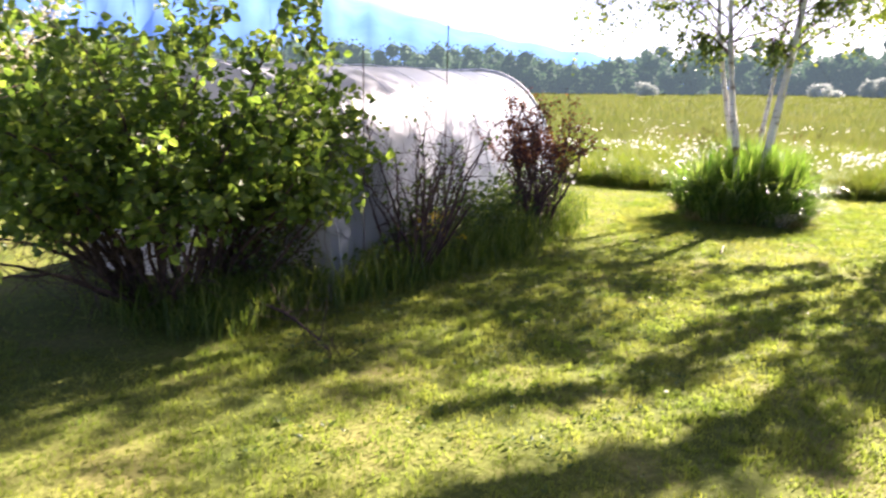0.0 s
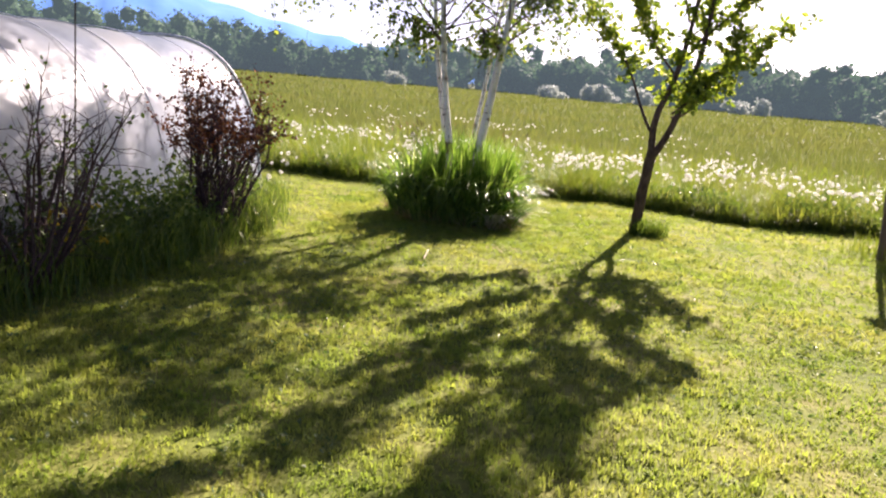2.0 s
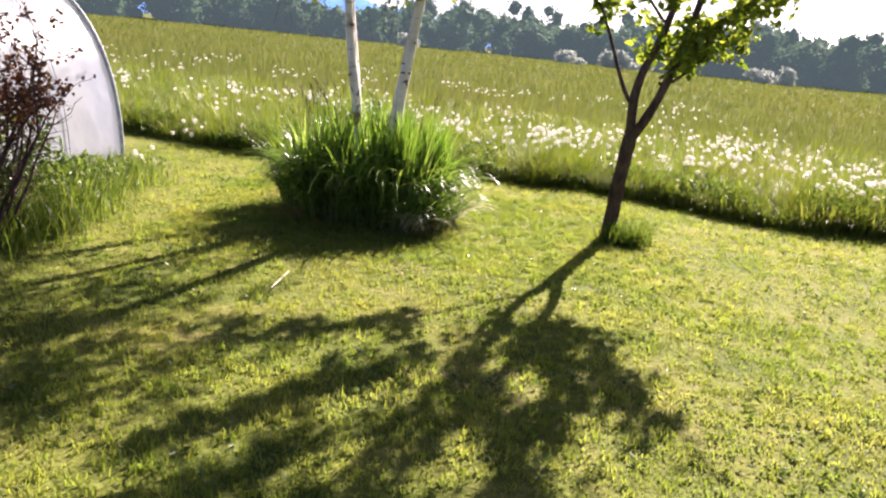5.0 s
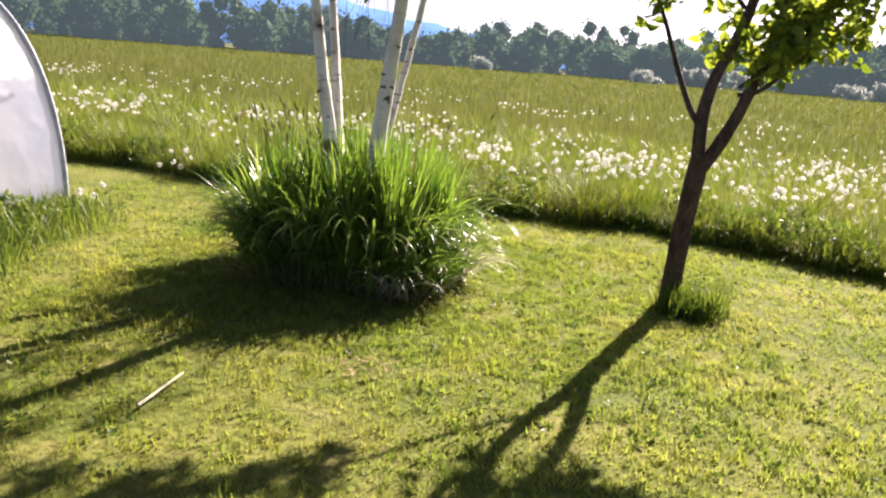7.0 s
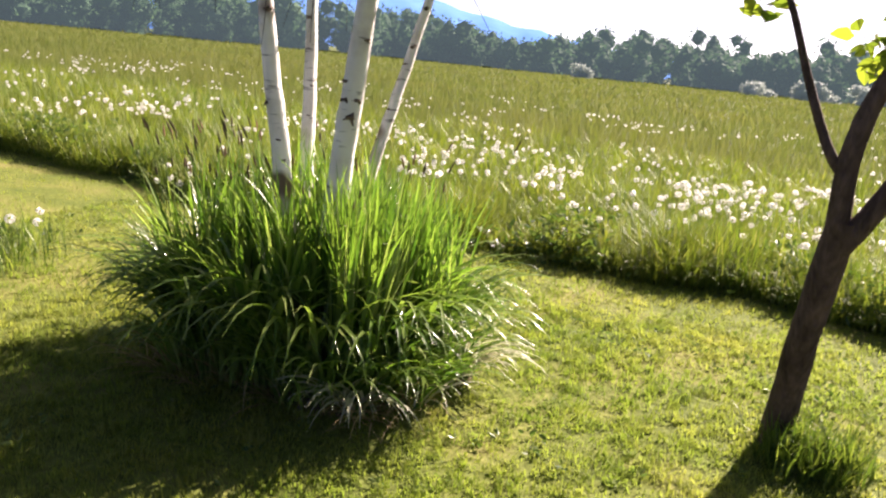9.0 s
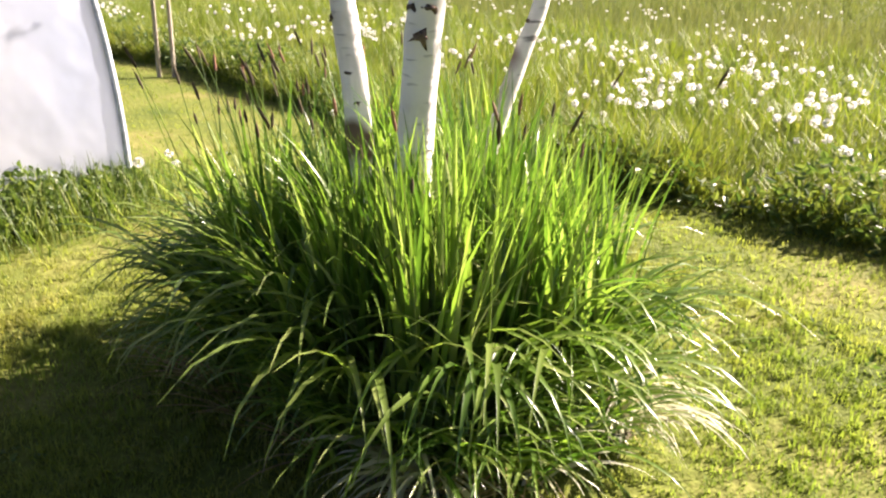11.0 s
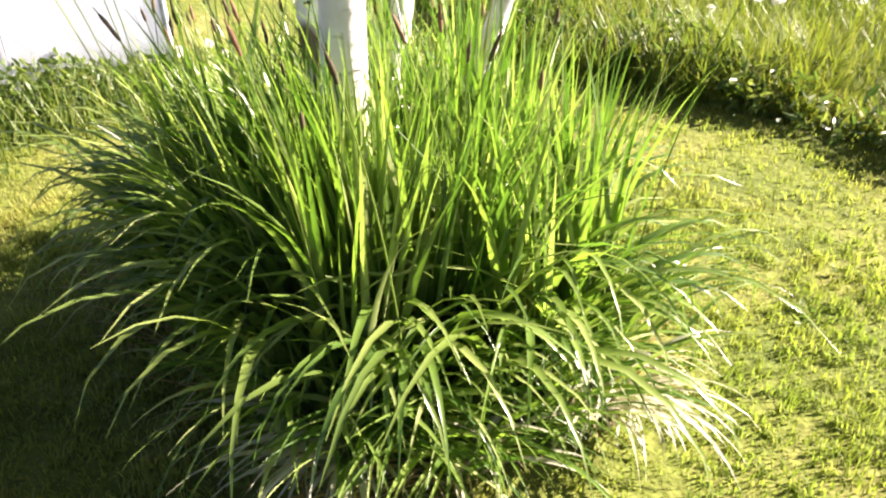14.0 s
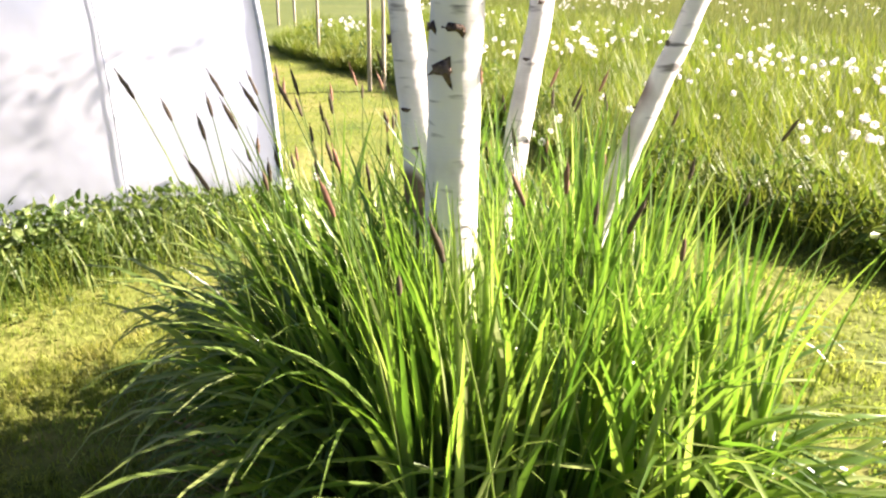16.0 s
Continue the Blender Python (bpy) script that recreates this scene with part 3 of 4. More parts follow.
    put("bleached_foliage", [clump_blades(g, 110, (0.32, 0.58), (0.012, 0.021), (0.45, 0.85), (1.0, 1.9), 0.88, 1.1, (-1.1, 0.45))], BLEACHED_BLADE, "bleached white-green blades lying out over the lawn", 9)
    put("dry_litter", [clump_blades(g, 420, (0.22, 0.5), (0.004, 0.009), (0.6, 1.2), (0.5, 1.4), 0.6, 1.12)], DRY_BLADE, "dry straw-coloured dead blades low down", 5)

    # single blades on the side that is passed closest
    kinds = []
    for k in range(14):
        ln = 0.5 + 0.035 * k
        b = 0.3 + 0.13 * k if k % 2 else 1.5 + 0.1 * k
        v, f = ribbons(np.zeros((1, 3)), np.zeros(1), np.array([ln]), np.array([0.019 + 0.0007 * k]), np.array([0.04 + 0.015 * k]), np.array([b]), 9, power=2.0, twist=np.array([0.25 * math.sin(k * 2.1)]), fold=0.4)
        kinds.append(np_mesh("blade", v, f, CLUMP_BLADE_ONE, smooth=True))
    for k in range(240):
        a = g.uniform(-2.9, 0.35)
        q = math.sqrt(g.uniform(0.3, 1.02))
        r = q * float(clump_edge(a))
        ob = mesh_part("blade", kinds[k % 14], clump)
        ob.location = (r * math.cos(a), r * math.sin(a), -0.005)
        ob.rotation_euler = (0, 0, a + g.normal(0, 0.9))

    # seed stalks
    stalk_kinds, head_kinds = [], []
    for k in range(6):
        ln = 0.86 + 0.05 * k
        lean, bend = 0.02 + 0.01 * k, 0.08 + 0.06 * k
        s = np.linspace(0, 1, 9)
        th = lean + bend * s ** 1.5
        x = np.concatenate([[0], np.cumsum(np.sin(th[:-1]) * ln / 8)])
        z = np.concatenate([[0], np.cumsum(np.cos(th[:-1]) * ln / 8)])
        path = np.stack([x, np.zeros(9), z], 1)
        w = Wood()
        w.tube(path, np.linspace(0.0024, 0.0014, 9), 5)
        stalk_kinds.append((w.mesh("seed_stalk", CLUMP_BLADE_ONE), path[-1], th[-1]))
        w = Wood()
        hl = 0.045 + 0.006 * k
        d = np.array([math.sin(th[-1]), 0, math.cos(th[-1])])
        t = np.linspace(0, 1, 8)
        w.tube(path[-1] + d * (t * hl)[:, None], 0.0036 * np.sin(np.clip(t * 1.05 + 0.1, 0, 1) * math.pi) ** 0.6 + 0.0008, 7, wobble=0.18)
        head_kinds.append(w.mesh("seed_head", SEED_HEAD))
    for k in range(84):
        a = g.uniform(0.0, 6.283) if k % 2 else g.uniform(2.2, 4.4)
        q = math.sqrt(g.uniform(0.05, 1.0))
        r = q * float(clump_edge(a))
        j = int(g.integers(0, 6))
        st = mesh_part("seed_stalk", stalk_kinds[j][0], clump)
        st.location = (r * math.cos(a), r * math.sin(a), -0.005)
        st.rotation_euler = (0, g.uniform(-0.05, 0.14) * q, a + g.normal(0, 1.0))
        under(new("seed_head", head_kinds[j]), st)


# ---- birch ----
TRUNKS = [  # points up each trunk, radius at the foot and at the top
    ([(0.71, 9.01, -0.05), (0.6, 8.98, 0.9), (0.51, 8.97, 1.5), (0.43, 8.95, 2.3), (0.34, 8.95, 3.6), (0.22, 8.9, 5.6), (0.1, 8.9, 7.4)], 0.05, 0.008),
    ([(0.73, 8.99, -0.05), (0.55, 9.33, 0.9), (0.43, 9.55, 1.5), (0.3, 9.78, 2.3), (0.2, 10.0, 3.6), (0.15, 10.1, 5.2), (0.1, 10.2, 6.6)], 0.042, 0.008),
    ([(0.85, 8.88, -0.05), (0.96, 8.81, 0.9), (1.04, 8.76, 1.5), (1.15, 8.7, 2.3), (1.3, 8.65, 3.6), (1.38, 8.6, 6.0), (1.4, 8.5, 7.8)], 0.06, 0.008),
    ([(0.78, 9.06, -0.05), (0.88, 9.39, 0.9), (0.96, 9.62, 1.5), (1.07, 9.9, 2.3), (1.25, 10.2, 3.4), (1.4, 10.4, 4.6), (1.5, 10.5, 5.8)], 0.034, 0.007)]


KNOTS = [  # height, side and size of the scars on each trunk
    [(1.2, -2.6, 0.03), (1.62, -0.9, 0.02), (1.06, -1.2, 0.012), (0.98, -0.8, 0.014), (1.9, -1.6, 0.022)],
    [(1.28, -0.8, 0.016), (1.08, -1.1, 0.013), (1.55, -1.5, 0.018)],
    [(1.17, -1.15, 0.03), (1.23, -0.75, 0.02), (1.28, -1.9, 0.022), (1.36, -2.2, 0.02), (1.5, -0.6, 0.016), (1.85, -1.4, 0.02)],
    [(1.38, -1.9, 0.018), (1.47, -1.2, 0.016), (1.16, -2.0, 0.013), (1.65, -1.4, 0.016), (1.05, -2.4, 0.012)]]
SCAR = rough_mat("bark_scar", [(0.35, (0.05, 0.04, 0.035)), (0.65, (0.26, 0.19, 0.15))], 30, bump=0.9, bump_scale=120)


def build_birch():
    g = np.random.default_rng(21)
    birch = tagged(new("birch_tree"), "white-barked birch with four trunks and small hanging leaves", "birch tree")
    trunks = []
    spots, ways = [], []
    for pts, r0, r1 in TRUNKS:
        path = curve_pts(pts, 46)
        path[1:-1, :2] += g.normal(0, 0.0015, (44, 2))
        rad = np.linspace(r0, r1, 46) * (1 + 0.02 * g.normal(size=46))
        w = Wood()
        w.tube(path, rad, 16, wobble=0.012)
        trunk = mesh_part("trunk", w.mesh("trunk", BIRCH_BARK), birch)
        top = path[-1][2]
        for z, a, s in KNOTS[len(trunks)]:
            i = int(np.argmin(np.abs(path[:, 2] - z)))
            c = path[i] + np.array([math.cos(a), math.sin(a), 0]) * rad[i] * 0.93
            bm = bmesh.new()
            bmesh.ops.create_icosphere(bm, subdivisions=2, radius=1.0)
            for vert in bm.verts:
                k = 1 + 0.9 * noise.noise(vert.co * 2.9 + Vector((z * 9, a, 0))) + 0.5 * noise.noise(vert.co * 7 + Vector((a, z * 5, 0)))
                vert.co = Vector((vert.co.x * 0.01 * k, vert.co.y * s * 0.85 * k, vert.co.z * s * 0.42 * k * k))
            bm.transform(Matrix.Translation(c) @ Matrix.Rotation(a, 4, "Z"))
            part("knot", bm, SCAR, trunk, "dark rough bark scar", smooth=True)
        trunks.append(trunk)
        for k in range(52):
            f = 0.2 + 0.8 * (k + g.random()) / 52
            twigs = Wood()
            i = int(f * 45)
            z = path[i][2]
            if z < 1.9:
                continue
            a = g.uniform(0, 2 * math.pi)
            ln = (0.5 + 1.15 * (1 - abs(z / top - 0.5))) * g.uniform(0.6, 1.15) * (1.1 if z > 3.4 else 1.0)
            b = wander(path[i], (math.cos(a), math.sin(a), g.uniform(0.35, 0.9)), ln, 9, 0.16, -0.10 if z > 3 else 0.03, g)
            twigs.tube(b, np.linspace(0.011, 0.003, 10), 5)
            for j in range(3 if z > 3 else 6, 10):
                for _ in range(2):
                    t = wander(b[j], g.normal(size=3) * 0.7 + (0, 0, -0.3), g.uniform(0.15, 0.5), 5, 0.18, -0.28, g)
                    if t[-1][2] < 1.75:
                        continue
                    twigs.tube(t, np.linspace(0.003, 0.001, 6), 3)
                    for q in t[1:]:
                        m = 2 if q[2] < 3.0 else 5
                        spots.append(q + g.normal(0, 0.03, (m, 3)))
                        ways.append(g.normal(size=(m, 3)) * 0.7 + (0, 0, -0.7))
            mesh_part("branch", twigs.mesh("branch", BARK), birch)
    for pts in ([(0.46, 8.96, 2.05), (0.1, 8.93, 2.45), (-0.4, 8.9, 2.75), (-0.9, 8.88, 2.85), (-1.3, 8.85, 2.6)], [(0.46, 8.96, 1.95), (0.2, 8.9, 2.2), (-0.15, 8.85, 2.3)],
                [(1.1, 8.72, 1.9), (0.95, 8.65, 2.1), (0.85, 8.6, 2.15)], [(1.2, 8.68, 2.4), (1.5, 8.65, 2.65), (1.8, 8.6, 2.7)]):
        b = curve_pts(pts, 14)
        twigs = Wood()
        twigs.tube(b, np.linspace(0.014, 0.003, 14), 6)
        for j in range(4, 14):
            for _ in range(4):
                t = wander(b[j], g.normal(size=3) * 0.6 + (0, 0, -0.5), g.uniform(0.15, 0.55) * (1.7 if j > 9 else 1), 5, 0.16, -0.3, g)
                twigs.tube(t, np.linspace(0.003, 0.001, 6), 3)
                spots.append(np.repeat(t[1:], 3, axis=0) + g.normal(0, 0.025, (15, 3)))
                ways.append(g.normal(size=(15, 3)) * 0.7 + (0, 0, -0.7))
        mesh_part("branch", twigs.mesh("branch", BARK), birch)
    at, way = np.concatenate(spots), np.concatenate(ways)
    ok = at[:, 2] > 1.72 + 0.25 * g.random(len(at))
    at, way = at[ok], way[ok]
    v, f = leaves(at, way, g.uniform(0.035, 0.06, len(at)), 0.75, 0.2, 22)
    mesh_part("crown", np_mesh("crown", v, f, BIRCH_LEAF), birch, "small green birch leaves on drooping twigs")


# ---- young fruit tree ----
def build_fruit_tree():
    g = np.random.default_rng(31)
    tree = tagged(new("fruit_tree"), "young leaning fruit tree with a forked dark trunk and fresh leaves", "fruit tree")
    tree.location = (2.82, 9.02, 0)
    o = np.array([2.82, 9.02, 0])
    w = Wood()
    w.tube(curve_pts(np.array([(2.87, 9.16, -0.06), (2.875, 9.12, 0.1), (2.87, 9.0, 0.5), (2.885, 8.9, 0.9), (2.892, 8.87, 1.04)]) - o, 16),
           np.interp(np.linspace(0, 1, 16), [0, 0.12, 0.8, 1], [0.088, 0.064, 0.055, 0.056]), 12, wobble=0.04)
    stems = [
        ([(2.885, 8.88, 0.93), (2.86, 8.85, 1.19), (2.872, 8.84, 1.36), (2.91, 8.85, 1.5), (3.02, 8.86, 1.8), (3.12, 8.9, 2.3), (3.2, 8.92, 2.9), (3.35, 8.95, 3.7), (3.7, 9.0, 4.5), (3.9, 9.0, 5.3), (3.95, 9.0, 6.1)], 0.043),
        ([(2.9, 8.88, 0.93), (2.98, 8.84, 1.1), (3.05, 8.82, 1.28), (3.14, 8.82, 1.58), (3.25, 8.8, 2.1), (3.3, 8.78, 2.7), (3.4, 8.75, 3.4), (3.52, 8.7, 4.2), (3.6, 8.7, 4.9), (3.55, 8.65, 5.8)], 0.042)]
    limbs = [
        ([(2.865, 8.84, 1.18), (2.79, 8.87, 1.28), (2.7, 8.97, 1.5), (2.6, 9.08, 1.78), (2.48, 9.28, 2.05), (2.3, 9.45, 2.3), (2.1, 9.55, 2.55)], 0.019),
        ([(3.03, 8.82, 1.38), (3.16, 8.84, 1.42), (3.35, 8.84, 1.62), (3.6, 8.85, 1.9), (3.9, 8.9, 2.2), (4.2, 8.9, 2.45)], 0.014),
        ([(3.03, 8.82, 1.42), (3.2, 8.7, 1.6), (3.4, 8.6, 1.9), (3.55, 8.5, 2.3)], 0.012),
        ([(3.0, 8.86, 1.85), (2.8, 8.9, 2.1), (2.6, 8.95, 2.45), (2.45, 9.0, 2.9)], 0.012),
        ([(3.2, 8.8, 2.2), (3.5, 8.8, 2.5), (3.9, 8.8, 2.9), (4.3, 8.8, 3.2)], 0.013),
        ([(3.1, 8.9, 2.4), (3.0, 9.1, 2.9), (2.9, 9.2, 3.4), (2.8, 9.3, 3.8)], 0.012),
        ([(3.3, 8.78, 2.8), (3.6, 8.7, 3.2), (3.8, 8.6, 3.7)], 0.012),
        ([(3.36, 8.75, 3.3), (3.7, 8.8, 3.7), (4.0, 8.85, 4.1)], 0.012),
        ([(3.25, 8.85, 2.9), (3.7, 8.95, 3.2), (4.1, 8.95, 3.45)], 0.012),
        ([(3.5, 8.95, 4.0), (3.85, 9.1, 4.5), (4.2, 9.2, 4.9)], 0.011),
        ([(3.48, 8.72, 4.0), (3.35, 8.6, 4.4), (3.3, 8.5, 4.8)], 0.011),
        ([(3.3, 8.9, 3.6), (2.85, 8.9, 4.2), (2.3, 8.85, 4.7)], 0.013),
        ([(3.5, 8.72, 4.2), (3.0, 8.6, 4.9), (2.6, 8.5, 5.4)], 0.012),
        ([(3.75, 9.0, 4.7), (3.4, 9.2, 5.4), (3.1, 9.3, 6.0)], 0.012),
        ([(3.9, 9.0, 5.2), (4.3, 9.0, 5.7), (4.6, 9.0, 6.2)], 0.012),
        ([(3.2, 8.92, 3.0), (2.95, 8.9, 3.4), (2.8, 8.85, 3.9)], 0.012)]
    spots, ways = [], []
    for pts, r in stems:
        p = curve_pts(np.array(pts) - o, 24)
        w.tube(p, np.linspace(r, 0.008, 24), 9, wobble=0.04)
        limbs.append((np.array(pts)[2:], -r))
    for pts, r in limbs:
        p = curve_pts(np.array(pts) - o, 18)
        twigs = Wood()
        if r > 0:
            limb = Wood()
            limb.tube(p, np.linspace(r * 1.15, 0.004, 18), 7)
            mesh_part("limb", limb.mesh("limb", BARK), tree)
        for i in range(5 if r > 0 else 3, 18):
            if p[i][2] < (1.76 if p[i][0] < 0.05 else 1.55):
                continue
            for _ in range(4 if r > 0 else 5):
                t = wander(p[i], g.normal(size=3) + (0, 0, 0.3), g.uniform(0.08, 0.24), 3, 0.2, 0.05, g)
                twigs.tube(t, np.linspace(0.003, 0.0015, 4), 3)
                spots.append(np.repeat(t[1:], 4, axis=0) + g.normal(0, 0.02, (12, 3)))
                ways.append(g.normal(size=(12, 3)) + (0, 0, -0.15))
        if twigs.v:
            mesh_part("twigs", twigs.mesh("twigs", BARK), tree)["kind"] = "stuff"
    mesh_part("trunk", w.mesh("trunk", BARK), tree, "dark forked trunk with cracked bark")
    at, way = np.concatenate(spots), np.concatenate(ways)
    v, f = leaves(at, way, g.uniform(0.055, 0.095, len(at)), 0.62, 0.3, 32)
    mesh_part("crown", np_mesh("crown", v, f, FRUIT_LEAF), tree, "fresh yellow-green oval leaves")


def tufts(name, label, spots, g, mat, long, wide, count, spread, bend=(0.2, 1.2), category="grass", kind="stuff"):
    """Unmown grass standing in tufts."""
    v, f, n0 = [], [], 0
    for x, y in spots:
        base = np.stack([x + g.normal(0, spread, count), y + g.normal(0, spread, count), np.full(count, -0.005)], 1)
        vv, ff = ribbons(base, g.uniform(0, 6.283, count), g.uniform(*long, count), g.uniform(*wide, count), g.uniform(0, 0.35, count), g.uniform(*bend, count), 4)
        v.append(vv)
        f.append(ff + n0)
        n0 += len(vv)
    return tagged(new(name, np_mesh(name, np.concatenate(v), np.concatenate(f), mat)), label, category, kind=kind)


# ---- film tunnel ----
def build_tunnel():
    tunnel = tagged(new("garden_tunnel"), "low hooped garden tunnel covered in milky white plastic film", "garden tunnel")
    tunnel.matrix_world = TUNNEL
    half, rise, long, segs, rings = 1.28, 1.81, 5.7, 40, 39
    g = np.random.default_rng(41)
    a = np.linspace(0, math.pi, segs + 1)
    prof_x, prof_z = half * np.sign(np.cos(a)) * np.abs(np.cos(a)) ** 0.8, rise * np.abs(np.sin(a)) ** 0.85
    ys = np.linspace(-long, 0, rings)
    sag = 0.03 * np.abs(np.sin(ys / 0.8 * math.pi)) ** 0.7
    vs = []
    for y, s in zip(ys, sag):
        k = 1 - s / 1.5
        wob = g.normal(0, 0.003, segs + 1)
        vs.append(np.stack([prof_x * k + wob, np.full(segs + 1, y), prof_z * k + wob], 1))
    v = np.concatenate(vs)
    n = segs + 1
    i, j = np.meshgrid(np.arange(rings - 1), np.arange(segs), indexing="ij")
    i, j = i.ravel(), j.ravel()
    q = np.stack([i * n + j, i * n + j + 1, (i + 1) * n + j + 1, (i + 1) * n + j], 1)
    mesh_part("film_cover", np_mesh("film_cover", v, q[:, ::-1], FILM, smooth=True), tunnel, "milky plastic film stretched over hoops")
    for y0 in (-long, 0.0):
        fan = np.concatenate([np.stack([prof_x * 0.985, np.full(n, y0 * 0.997 - 0.01), prof_z * 0.985], 1), [[0, y0 * 0.997 - 0.01, 0.0]]])
        k = np.arange(segs)
        mesh_part("end_sheet", np_mesh("end_sheet", fan, np.stack([k, k + 1, np.full(segs, n)], 1), FILM), tunnel)
    for y0 in np.arange(0.0, -long - 0.1, -0.8):
        w = Wood()
        grow = 1.012 if y0 in (0.0,) else 1.004
        w.tube(np.stack([prof_x * grow, np.full(n, y0), prof_z * grow], 1), np.full(n, 0.018 if y0 == 0.0 else 0.005), 7)
        mesh_part("hoop", w.mesh("hoop", FILM_EDGE), tunnel, "film-wrapped hoop standing out as a rib")


# ---- shrubs by the tunnel ----
def build_shrub():
    g = np.random.default_rng(51)
    shrub = tagged(new("leafy_shrub"), "large dense dark green leafy shrub beside the tunnel", "shrub")
    shrub.location = (-3.2, 3.45, 0)
    spots, ways = [], []
    for k in range(84):
        w = Wood()
        a = g.uniform(0, 6.283)
        tilt = g.uniform(0.08, 0.9)
        ln = g.uniform(1.3, 2.45) * (1.0 - 0.32 * (tilt - 0.15))
        b = wander((0.25 * math.cos(a), 0.25 * math.sin(a), -0.03), (math.cos(a) * math.sin(tilt), math.sin(a) * math.sin(tilt), math.cos(tilt)), ln, 12, 0.11, -0.02, g)
        w.tube(b, np.linspace(0.017, 0.004, 13), 6)
        for j in range(4, 13):
            for _ in range(4):
                t = wander(b[j], g.normal(size=3) + (0, 0, 0.1), g.uniform(0.12, 0.42), 4, 0.2, -0.03, g)
                w.tube(t, np.linspace(0.003, 0.0015, 5), 3)
                spots.append(np.repeat(t[1:], 3, axis=0) + g.normal(0, 0.03, (12, 3)))
                ways.append(g.normal(size=(12, 3)) + (0, 0, -0.35))
        mesh_part("stem", w.mesh("stem", BARK), shrub)
    at, way = np.concatenate(spots), np.concatenate(ways)
    ok = at[:, 2] > 0.62 + 0.25 * g.random(len(at))
    v, f = leaves(at[ok], way[ok], g.uniform(0.05, 0.082, ok.sum()), 0.85, 0.3, 52)
    mesh_part("foliage", np_mesh("foliage", v, f, SHRUB_LEAF), shrub, "broad dark green leaves with bright lit edges")


def build_bush(name, label, at, height, count, leaf_mat_used, leaf_count, seed, spread=0.3, leaf_from=0.45, size=(0.03, 0.05)):
    g = np.random.default_rng(seed)
    bush = tagged(new(name), label, "bush")
    bush.location = at
    spots, ways = [], []
    for k in range(count):
        w = Wood()
        a = g.uniform(0, 6.283)
        tilt = min(abs(g.normal(0, spread)), 1.8 * spread)
        b = wander((0.12 * math.cos(a), 0.12 * math.sin(a), -0.02), (math.cos(a) * math.sin(tilt), math.sin(a) * math.sin(tilt), math.cos(tilt)), height * g.uniform(0.65, 1.05), 10, 0.12, 0.03, g)
        w.tube(b, np.linspace(0.016, 0.004, 11), 5)
        for j in range(3, 11):
            for _ in range(3):
                t = wander(b[j], g.normal(size=3) * 0.8 + (0, 0, 0.6), g.uniform(0.1, 0.32), 4, 0.2, 0.05, g)
                w.tube(t, np.linspace(0.0035, 0.0013, 5), 3)
                if b[j][2] > height * leaf_from:
                    spots.append(t[1:])
        mesh_part("stem", w.mesh("stem", TWIG), bush)
    p = np.concatenate(spots)
    p = p[g.integers(0, len(p), leaf_count)] + g.normal(0, 0.02, (leaf_count, 3))
    v, f = leaves(p, g.normal(size=(leaf_count, 3)), g.uniform(*size, leaf_count), 0.6, 0.3, seed + 1)
    mesh_part("foliage", np_mesh("foliage", v, f, leaf_mat_used), bush)


